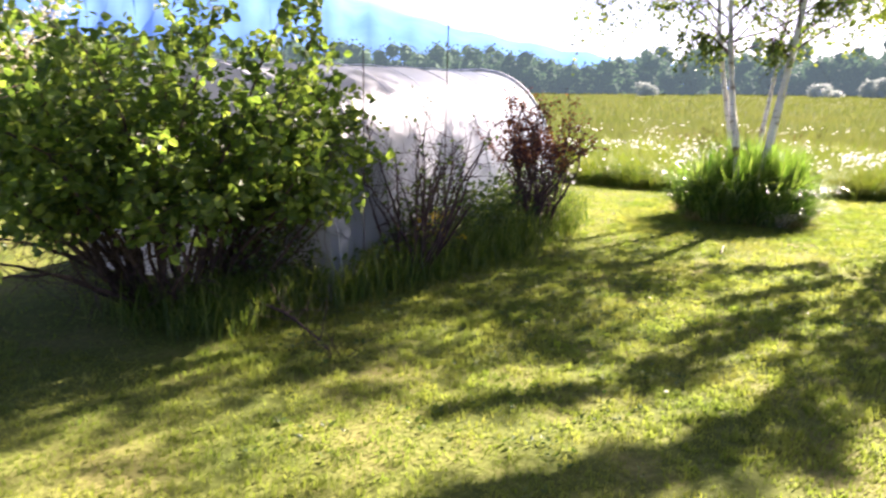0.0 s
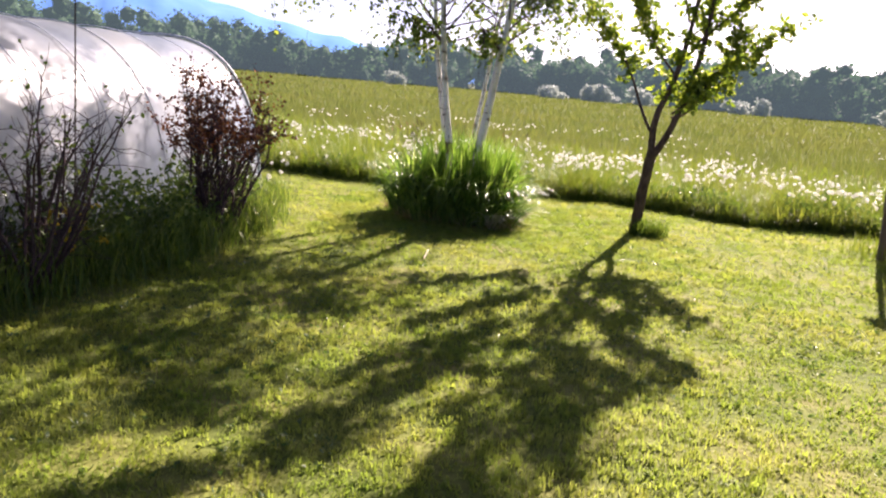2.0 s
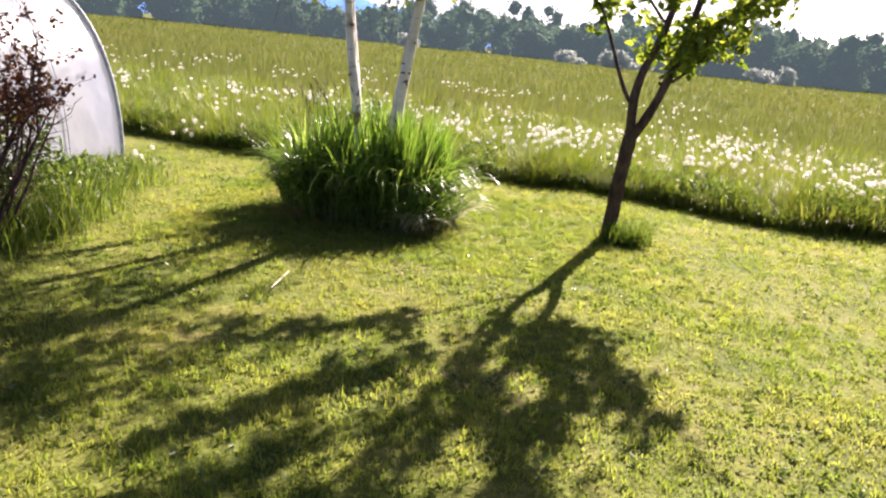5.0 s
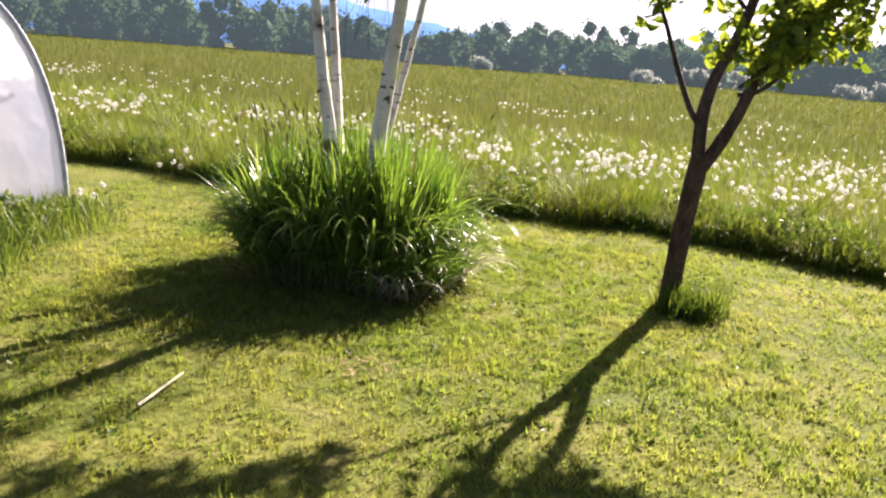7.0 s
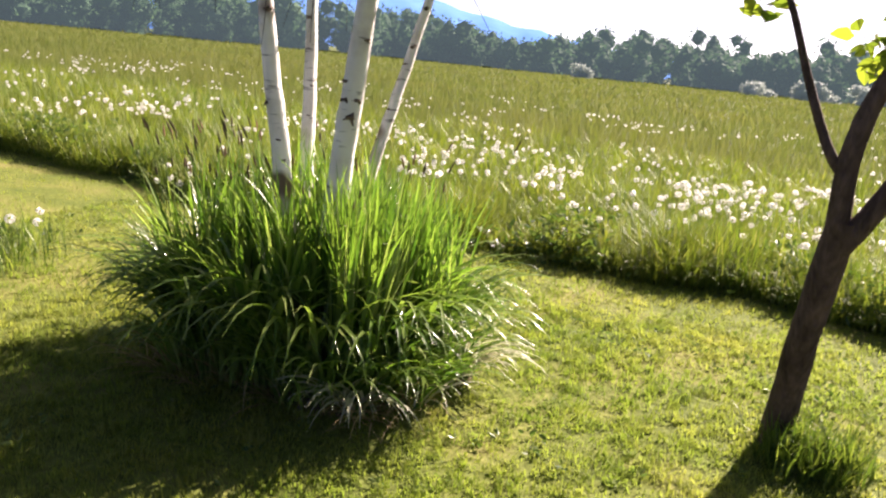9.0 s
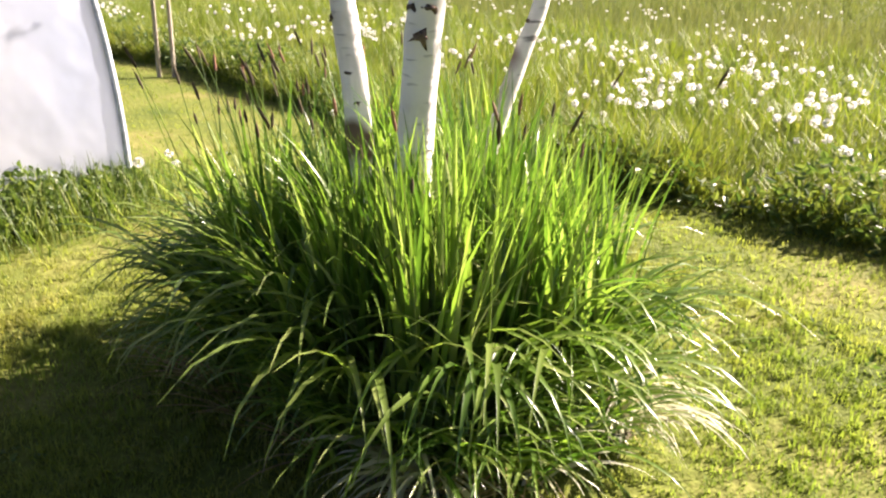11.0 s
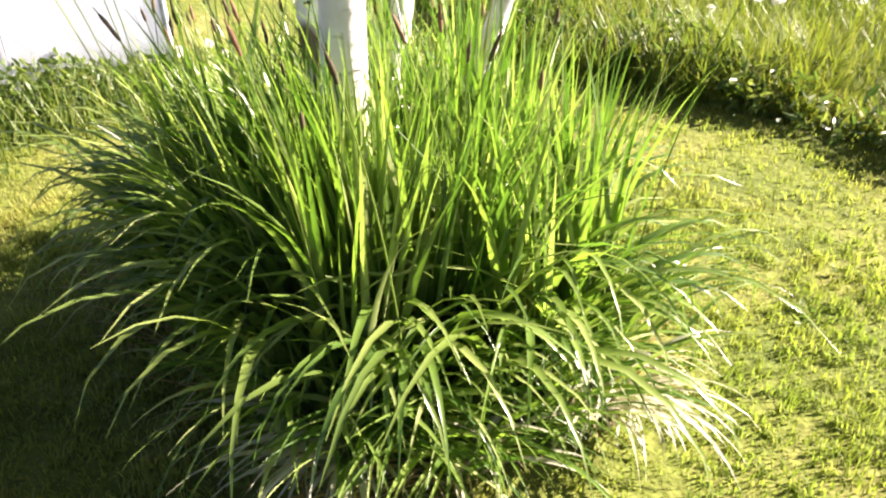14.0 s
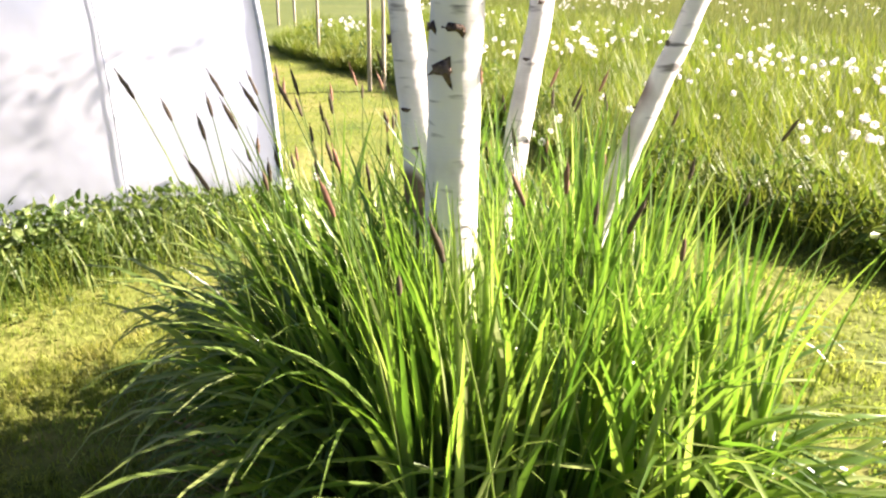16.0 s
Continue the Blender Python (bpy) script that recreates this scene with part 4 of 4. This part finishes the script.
def strip_plants():
    g = np.random.default_rng(61)
    spots = []
    line = [(-3.6, 2.3), (-2.75, 2.9), (-2.25, 4.3), (-1.75, 5.6), (-1.4, 7.0), (-1.55, 8.6), (-1.65, 9.65)]
    ys = [p[1] for p in line]
    for _ in range(400):
        y = g.uniform(3.0, 9.7)
        x = np.interp(y, ys, [p[0] for p in line]) + g.uniform(-0.55, 0.3) * (0.55 if y > 8.3 else 1.0)
        spots.append((x, y))
    tufts("border_weeds", "unmown weeds and grass along the foot of the tunnel", [s for s in spots if s[1] < 8.0], g, BORDER_BLADE, (0.12, 0.46), (0.005, 0.011), 55, 0.12, category="weeds")
    tufts("tunnel_end_weeds", "low sparse weeds at the end of the tunnel", [s for s in spots if s[1] >= 8.0], g, BORDER_BLADE, (0.06, 0.34), (0.004, 0.008), 22, 0.14, category="weeds")
    tuft = tagged(new("grass_tuft"), "tuft of unmown grass at the fruit tree's foot", "grass tuft")
    tuft.location = (2.99, 9.0, 0)
    for k in range(22):
        n = 36
        x, y = 0.19 * math.cos(k * 2.4) * math.sqrt((k + 1) / 22), 0.14 * math.sin(k * 2.4) * math.sqrt((k + 1) / 22)
        base = np.stack([x + g.normal(0, 0.035, n), y + g.normal(0, 0.035, n), np.full(n, -0.005)], 1)
        v, f = ribbons(base, g.uniform(0, 6.283, n), g.uniform(0.08, 0.28, n), g.uniform(0.005, 0.009, n), g.uniform(0, 0.35, n), g.uniform(0.2, 1.3, n), 4)
        mesh_part("blade_sheaf", np_mesh("blade_sheaf", v, f, TUFT_BLADE), tuft)
    n = 13000
    y = g.uniform(3.4, 9.6, n)
    x = np.interp(y, ys, [p[0] for p in line]) + g.uniform(-0.5, 0.2, n) * np.where(y > 8.3, 0.5, 1.0)
    z = g.uniform(0.03, 0.55, n) * np.where(y > 8.0, 0.4, 1.0) * (0.5 + lumps(x, y, 0.3, 12))
    v, f = leaves(np.stack([x, y, z], 1), g.normal(size=(n, 3)) + (0, 0, 0.5), g.uniform(0.03, 0.07, n), 0.5, 0.3, 63)
    tagged(new("border_herbs", np_mesh("border_herbs", v, f, WEED_LEAF)), "dark leafy herbs among the weeds by the tunnel", "weeds", kind="stuff")
    n = 26000
    x = g.uniform(-9, 8, n)
    d = g.uniform(-0.05, 0.9, n)
    thick = lumps(x, d, 0.55, 13)
    keep = g.random(n) < np.clip((thick - 0.3) * 3, 0.05, 1) * np.clip(1.1 - d, 0.1, 1)
    x, d, thick = x[keep], d[keep], thick[keep]
    n = len(x)
    z = g.uniform(0.02, 0.36, n) * (0.35 + thick) * np.clip(0.6 + 1.5 * d, 0.5, 1)
    v, f = leaves(np.stack([x, edge_y(x) + d, z], 1), g.normal(size=(n, 3)) + (0, -0.2, 0.5), g.uniform(0.03, 0.09, n), 0.42, 0.3, 64)
    tagged(new("meadow_herbs", np_mesh("meadow_herbs", v, f, WEED_LEAF)), "dark leafy herbs along the meadow's mown edge", "weeds", kind="stuff")
    at = np.stack([np.full(40, -1.9) + g.normal(0, 0.12, 40), 5.35 + g.normal(0, 0.2, 40), 0.25 + 0.25 * g.random(40)], 1)
    v, f = leaves(np.repeat(at, 6, axis=0), g.normal(size=(240, 3)), 0.04, 0.7, 0.3, 62)
    tagged(new("yellow_flowers", np_mesh("yellow_flowers", v, f, YELLOW_PETAL)), "yellow flowers among the weeds by the tunnel", "flowers", kind="stuff")


# ---- posts and arbor on the other side ----
def build_bird_table():
    t = tagged(new("bird_table"), "weathered wooden bird table on two tall posts", "bird table")
    t.location = (5.46, 8.68, 0)
    beam("post", (0.05, 0.0, -0.05), (-0.03, 0.02, 1.92), (0.05, 0.05), OLD_WOOD, t)
    beam("post", (0.14, 0.08, -0.05), (0.07, 0.05, 1.92), (0.04, 0.04), OLD_WOOD, t)
    beam("side_board", (0.03, 0.035, 0.55), (0.0, 0.04, 1.2), (0.12, 0.025), OLD_WOOD, t)
    beam("tray", (0.02, 0.03, 1.9), (0.02, 0.03, 2.02), (0.25, 0.2), OLD_WOOD, t)
    beam("roof_board", (0.01, 0.03, 2.024), (0.01, 0.03, 2.042), (0.28, 0.24), OLD_WOOD, t)
    beam("perch", (-0.18, 0.02, 1.84), (0.08, 0.02, 1.86), (0.03, 0.03), OLD_WOOD, t)


def build_arbor():
    t = tagged(new("garden_arbor"), "weathered timber arbor frame with gable rafters and rails", "arbor")
    t.location = (5.22, 7.1, 0)
    beam("post", (0.0, 0.0, -0.05), (0.0, 0.0, 1.44), (0.08, 0.08), OLD_WOOD, t)
    beam("post", (1.9, 0.1, -0.05), (1.9, 0.1, 1.44), (0.08, 0.08), OLD_WOOD, t)
    beam("post", (-0.52, -1.88, -0.05), (-0.56, -1.88, 1.44), (0.09, 0.09), OLD_WOOD, t)
    beam("post", (1.4, -1.9, -0.05), (1.4, -1.9, 1.44), (0.09, 0.09), OLD_WOOD, t)
    for y, dx in ((0.0, 0.0), (-1.88, -0.54)):
        beam("rafter", (dx - 0.03, y + 0.045, 1.38), (dx + 1.0, y + 0.045, 2.4), (0.05, 0.09), OLD_WOOD, t)
        beam("rafter", (dx + 1.95, y + 0.045, 1.38), (dx + 0.98, y + 0.05, 2.4), (0.05, 0.09), OLD_WOOD, t)
        beam("tie_beam", (dx - 0.02, y - 0.05, 1.41), (dx + 1.95, y - 0.05, 1.41), (0.04, 0.09), OLD_WOOD, t)
    beam("ridge", (0.44, -1.95, 2.42), (1.0, 0.1, 2.42), (0.05, 0.06), OLD_WOOD, t)
    for z in (0.62, 1.12):
        beam("rail", (0.24, 1.6, z + 0.03), (1.9, 1.2, z), (0.03, 0.05), OLD_WOOD, t)
        beam("rail", (0.02, 0.05, z), (0.25, 1.58, z + 0.02), (0.03, 0.05), OLD_WOOD, t)
        beam("rail", (0.02, 0.08, z), (1.9, 0.15, z), (0.03, 0.05), OLD_WOOD, t)


def stakes():
    def stake(at, height, r, lean, label, mat=GREY_WOOD, name="garden_stake"):
        w = Wood()
        p = np.stack([np.linspace(0, lean[0], 7), np.linspace(0, lean[1], 7), np.linspace(-0.08, height, 7)], 1)
        w.tube(p, np.linspace(r, r * 0.85, 7), 8, wobble=0.05)
        me = w.mesh(name, mat)
        ob = new(name, me)
        ob.location = at
        tagged(ob, label, "stake", group="garden stakes")
    for x, y, h, r in STAKES:
        stake((x, y, 0), h, r, (0.02, 0.01), "slim grey wooden stake standing in the lawn")
    stake((-1.82, 5.3, 0), 2.1, 0.006, (0.05, 0.0), "thin grey stake rising through the bare bush", OLD_WOOD)
    stake((-2.15, 4.4, 0), 1.9, 0.005, (0.03, 0.0), "thin grey stake rising through the bare bush", OLD_WOOD)
    w = Wood()
    w.tube([(0.53, 6.81, 0.016), (0.54, 6.97, 0.02), (0.55, 7.14, 0.024)], [0.007, 0.007, 0.005], 6)
    tagged(new("dry_stick", w.mesh("dry_stick", DRY_STICK)), "pale dry stick lying on the lawn", "stick")


DRY_STICK = rough_mat("dry_stick", [(0.3, (0.68, 0.6, 0.42)), (0.7, (0.8, 0.74, 0.58))], 12, bump=0.3)


def arbor_plants():
    build_bush("espalier_bush", "thin twiggy bush with yellow-green young leaves on the rails", (5.75, 8.2, 0), 1.5, 9, VINE_LEAF, 380, 71, 0.35, 0.3, (0.04, 0.07))
    build_bush("espalier_bush", "thin twiggy bush with yellow-green young leaves on the rails", (6.3, 7.7, 0), 1.6, 9, VINE_LEAF, 380, 73, 0.4, 0.3, (0.04, 0.07))
    build_bush("espalier_bush", "thin twiggy bush with yellow-green young leaves on the rails", (6.9, 8.3, 0), 1.5, 9, VINE_LEAF, 300, 75, 0.4, 0.3, (0.04, 0.07))
    build_bush("dark_bush", "twiggy dark green bush between the arbor posts", (5.45, 6.35, 0), 0.9, 16, SHRUB_LEAF, 900, 79, 0.5, 0.2, (0.04, 0.07))
    build_bush("dark_bush", "twiggy dark green bush between the arbor posts", (5.15, 5.45, 0), 0.8, 16, SHRUB_LEAF, 900, 85, 0.5, 0.2, (0.04, 0.07))
    g = np.random.default_rng(77)
    for x, y, s in ((5.6, 6.6, 1.0), (5.25, 5.9, 0.9), (5.9, 6.2, 1.1), (5.0, 5.0, 0.8)):
        ob = tagged(new("leafy_plant"), "low bed plant with broad yellow-green leaves", "plant", group="bed plants")
        ob.location = (x, y, 0)
        n = 80
        w = Wood()
        tips, ways = [], []
        for _ in range(n):
            a, tilt = g.uniform(0, 6.283), g.uniform(0.2, 1.0)
            t = wander((0, 0, 0), (math.cos(a) * math.sin(tilt), math.sin(a) * math.sin(tilt), math.cos(tilt)), s * g.uniform(0.25, 0.55), 5, 0.08, -0.03, g)
            w.tube(t, np.linspace(0.005, 0.003, 6), 5)
            tips.append(t[-1])
            ways.append((math.cos(a), math.sin(a), 0.1))
        mesh_part("stalks", w.mesh("stalks", CLUMP_BLADE_ONE), ob)
        v, f = leaves(np.array(tips), np.array(ways) + g.normal(0, 0.3, (n, 3)), g.uniform(0.08, 0.15, n), 0.75, 0.2, 78)
        mesh_part("foliage", np_mesh("foliage", v, f, VINE_LEAF), ob)
    spots = [(g.uniform(4.7, 7.2), g.uniform(4.6, 9.2)) for _ in range(150)]
    spots = [(x, y) for x, y in spots if x > 4.55 + (y - 4.6) * 0.2]
    tufts("bed_weeds", "weeds and grass under the arbor rails", spots, g, MEADOW_BLADE, (0.1, 0.35), (0.005, 0.012), 45, 0.12, category="weeds")


def build_blossom_tree():
    g = np.random.default_rng(91)
    tree = tagged(new("blossom_tree"), "small fruit tree in white blossom beyond the shrub", "fruit tree")
    tree.location = (-8.6, 6.2, 0)
    w = Wood()
    w.tube(curve_pts([(0, 0, -0.05), (0.05, 0, 0.7), (0.0, 0.05, 1.3)], 10), np.linspace(0.08, 0.06, 10), 9, wobble=0.04)
    mesh_part("trunk", w.mesh("trunk", BARK), tree)
    spots, green = [], []
    for k in range(16):
        a = k * 0.39 + g.normal(0, 0.15)
        w = Wood()
        b = wander((0, 0.04, 1.15 + 0.02 * k), (math.cos(a), math.sin(a), g.uniform(0.2, 1.1)), g.uniform(1.3, 2.0), 10, 0.14, 0.02, g)
        w.tube(b, np.linspace(0.03, 0.006, 11), 6)
        for j in range(3, 11):
            for _ in range(4):
                t = wander(b[j], g.normal(size=3), g.uniform(0.12, 0.35), 4, 0.2, 0.0, g)
                w.tube(t, np.linspace(0.004, 0.002, 5), 3)
                spots.append(np.repeat(t[1:], 5, axis=0) + g.normal(0, 0.03, (20, 3)))
        mesh_part("limb", w.mesh("limb", BARK), tree)
    p = np.concatenate(spots)
    v, f = leaves(p, g.normal(size=(len(p), 3)), g.uniform(0.03, 0.05, len(p)), 0.9, 0.3, 92)
    mesh_part("blossom", np_mesh("blossom", v, f, BLOSSOM), tree, "white blossom along the limbs")
    q = p[::4] + g.normal(0, 0.03, (len(p[::4]), 3))
    v, f = leaves(q, g.normal(size=(len(q), 3)), g.uniform(0.04, 0.06, len(q)), 0.6, 0.3, 93)
    mesh_part("foliage", np_mesh("foliage", v, f, VINE_LEAF), tree)


def lawn_weeds():
    g = np.random.default_rng(95)
    n = 2600
    x, y = g.uniform(-2.2, 5.6, n), g.uniform(1.6, 10.6, n)
    keep = lumps(x, y, 0.6, 15) + 0.4 * g.random(n) > 0.72
    x, y = np.repeat(x[keep], 5), np.repeat(y[keep], 5)
    n = len(x)
    a = g.uniform(0, 6.283, n)
    at = np.stack([x + 0.012 * np.cos(a), y + 0.012 * np.sin(a), ground_z(x, y) + g.uniform(0.008, 0.024, n)], 1)
    v, f = leaves(at, np.stack([np.cos(a), np.sin(a), g.uniform(0.1, 0.9, n)], 1), g.uniform(0.018, 0.04, n), 0.5, 0.3, 96)
    tagged(new("lawn_weeds", np_mesh("lawn_weeds", v, f, WEED_LEAF)), "small dark rosette weeds dotted through the lawn", "weeds", kind="stuff")
    spots = [(1.74, 5.86, 0.16, 220), (1.25, 7.5, 0.12, 130)]
    at = np.concatenate([np.stack([cx + g.normal(0, r, k), cy + g.normal(0, r * 0.7, k), np.full(k, 0.012)], 1) for cx, cy, r, k in spots])
    n = len(at)
    at[:, 2] += ground_z(at[:, 0], at[:, 1])
    v, f = slivers(at, g.uniform(0, 6.283, n), g.uniform(0.03, 0.09, n), g.uniform(0.003, 0.006, n), g.uniform(1.2, 1.5, n))
    tagged(new("dry_clippings", np_mesh("dry_clippings", v, f, DRY_BLADE)), "tan dead grass clippings lying on the lawn", "clippings", kind="stuff")


def build_beds():
    for k, (x, y, sx, sy) in enumerate(((-9.6, 7.3, 1.9, 1.0), (-7.6, 11.5, 0.7, 0.45))):
        nx, ny = 30, 20
        u, w = np.meshgrid(np.linspace(-1, 1, nx), np.linspace(-1, 1, ny), indexing="ij")
        r = np.clip(1 - (u ** 4 + w ** 4), 0, 1) ** 0.5
        z = r * (0.07 + 0.09 * lumps(u * sx + 20 * k, w * sy, 0.13, 6)) - 0.02
        v = np.stack([u * sx, w * sy, z], 2).reshape(-1, 3)
        i, j = np.meshgrid(np.arange(nx - 1), np.arange(ny - 1), indexing="ij")
        i, j = i.ravel(), j.ravel()
        ob = new("garden_bed", np_mesh("garden_bed", v, np.stack([i * ny + j, (i + 1) * ny + j, (i + 1) * ny + j + 1, i * ny + j + 1], 1), SOIL, smooth=True))
        ob.location = (x, y, 0)
        tagged(ob, "low bed of dug brown soil in the lawn", "garden bed", group="garden beds")


# ---- far things ----
def far_trees():
    g = np.random.default_rng(81)

    def wood(name, label, mat, places, clumps, leaf):
        at, size, cores = [], [], []
        for x, y, h, wdt in places:
            k = clumps
            # lobes stacked into an uneven crown
            lob = 9
            lc = np.stack([g.normal(0, 0.3, lob) * wdt, g.normal(0, 0.3, lob) * wdt, np.linspace(0.08, 0.85, lob) * h], 1)
            lr = g.uniform(0.28, 0.42, lob) * wdt
            i = g.integers(0, lob, k)
            d = unit(g.normal(size=(k, 3)))
            p = lc[i] + d * (lr[i] * g.uniform(0.75, 1.1, k))[:, None] * np.array([1, 1, 0.9])
            p[:, 2] = np.clip(p[:, 2], 0.05, h * 1.05)
            at.append(p + (x, y, 0))
            size.append(np.full(k, leaf) * g.uniform(0.6, 1.5, k))
            cores.append((lc + (x, y, 0), lr))
        at, size = np.concatenate(at), np.concatenate(size)
        n = len(at)
        a = unit(g.normal(size=(n, 3)))
        s = unit(np.cross(a, g.normal(size=(n, 3))))
        v = np.stack([at, at + (a * 0.45 + s * 0.4) * size[:, None], at + a * size[:, None], at + (a * 0.55 - s * 0.35) * size[:, None]], 1).reshape(-1, 3)
        i = np.arange(n) * 4
        f = np.stack([i, i + 1, i + 2, i + 3], 1)
        # close-grown heart of every lobe
        bm = bmesh.new()
        bmesh.ops.create_icosphere(bm, subdivisions=1, radius=1.0)
        ico = np.array([q.co[:] for q in bm.verts])
        tri = np.array([[q.index for q in t.verts] for t in bm.faces])
        bm.free()
        c, r = np.concatenate([q[0] for q in cores]), np.concatenate([q[1] for q in cores])
        rough = 0.7 * (1 + 0.14 * g.normal(size=(len(c), len(ico), 1)))
        cv = c[:, None, :] + ico[None] * r[:, None, None] * rough
        cf = (tri[None] + (len(v) + np.arange(len(c)) * len(ico))[:, None, None]).reshape(-1, 3)
        cv[:, :, 2] = np.maximum(cv[:, :, 2], -0.1)
        v = np.concatenate([v, cv.reshape(-1, 3)])
        f = [f, cf]
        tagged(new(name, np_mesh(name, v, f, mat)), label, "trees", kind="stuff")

    places = []
    for _ in range(330):
        az = g.uniform(-62, 48)
        dist = g.uniform(175, 235)
        h = g.uniform(5.5, 9.5) * (0.7 + 0.75 * float(lumps(np.array(az), np.array(0.0), 5.0, 9)))
        places.append((dist * math.sin(radians(az)), dist * math.cos(radians(az)), h, g.uniform(5, 8.5)))
    for az in (-44, -31, -30, -19, -4.5, 2.2, 4.6, 11, 19.5, 21, 27, 36):
        places.append((215 * math.sin(radians(az)), 215 * math.cos(radians(az)), g.uniform(12.5, 15), g.uniform(6, 8)))
    wood("backdrop_woods", "row of dark green deciduous trees across the meadow", HAZY_LEAF, places, 520, 0.68)
    back = []
    for _ in range(170):
        az = g.uniform(48, 298)
        dist = g.uniform(120, 200)
        back.append((dist * math.sin(radians(az)), dist * math.cos(radians(az)), g.uniform(6, 10), g.uniform(6, 9)))
    wood("woods_behind", "row of dark green deciduous trees round the fields", HAZY_LEAF, back, 130, 1.3)
    pale = []
    for az in (-5.7, 6.0, 8.9, 9.8, 12.5, 18.9, 20.5, 28.6, 30.2, 35):
        pale.append((150 * math.sin(radians(az)), 150 * math.cos(radians(az)), g.uniform(2.0, 3.0), g.uniform(2.4, 3.6)))
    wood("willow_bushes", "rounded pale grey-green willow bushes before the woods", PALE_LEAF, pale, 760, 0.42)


def mountain():
    az = np.linspace(-75, 14, 90)
    top = np.interp(az, [-75, -55, -40, -30, -25, -20, -14, -8, 0, 8, 14], [9.0, 11.5, 9.6, 7.0, 5.7, 4.3, 3.1, 2.1, 1.3, 0.7, 0.2])
    top = top + 0.12 * np.sin(az * 1.7) + 0.06 * np.sin(az * 4.3 + 1)
    rows = []
    for k, (dist, f) in enumerate(((2300, 0.0), (2500, 0.35), (2700, 0.65), (2900, 0.88), (3100, 1.0), (3400, 0.8))):
        d = dist + 25 * np.sin(az * 2.1 + k)
        h = np.tan(np.radians(top)) * 3100 * f - (6 if f == 0 else 0)
        rows.append(np.stack([d * np.sin(np.radians(az)), d * np.cos(np.radians(az)), h], 1))
    v = np.concatenate(rows)
    n = len(az)
    i, j = np.meshgrid(np.arange(len(rows) - 1), np.arange(n - 1), indexing="ij")
    i, j = i.ravel(), j.ravel()
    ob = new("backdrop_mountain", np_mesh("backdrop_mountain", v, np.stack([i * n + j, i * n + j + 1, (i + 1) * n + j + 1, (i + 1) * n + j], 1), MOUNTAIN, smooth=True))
    tagged(ob, "long mountain slope far behind the woods, painted blue with haze", "mountain", kind="structure")


TUNNEL = pose(-3.03, 9.7, 0, 0, 0, -4)
STAKES = [(-5.16, 12.18, 1.7, 0.024), (-5.06, 12.3, 1.7, 0.024), (-8.0, 13.0, 1.7, 0.022), (-13.9, 15.0, 1.8, 0.03), (-13.5, 15.2, 1.8, 0.03)]

build_tunnel()
build_birch()
build_clump()
build_fruit_tree()
build_shrub()
build_bush("bare_bush", "nearly bare purplish bush in the weeds before the tunnel", (-1.95, 4.9, 0), 1.35, 34, SHRUB_LEAF, 240, 53, 0.42)
build_bush("red_bush", "upright bush with dark red young leaves", (-1.4, 6.95, 0), 1.42, 36, RED_LEAF, 3200, 58, 0.16, 0.55, (0.025, 0.045))
strip_plants()
build_bird_table()
build_arbor()
arbor_plants()
stakes()
build_blossom_tree()
build_beds()
lawn_weeds()
far_trees()
mountain()
meadow_grass()
dandelions()
lawn_grass()
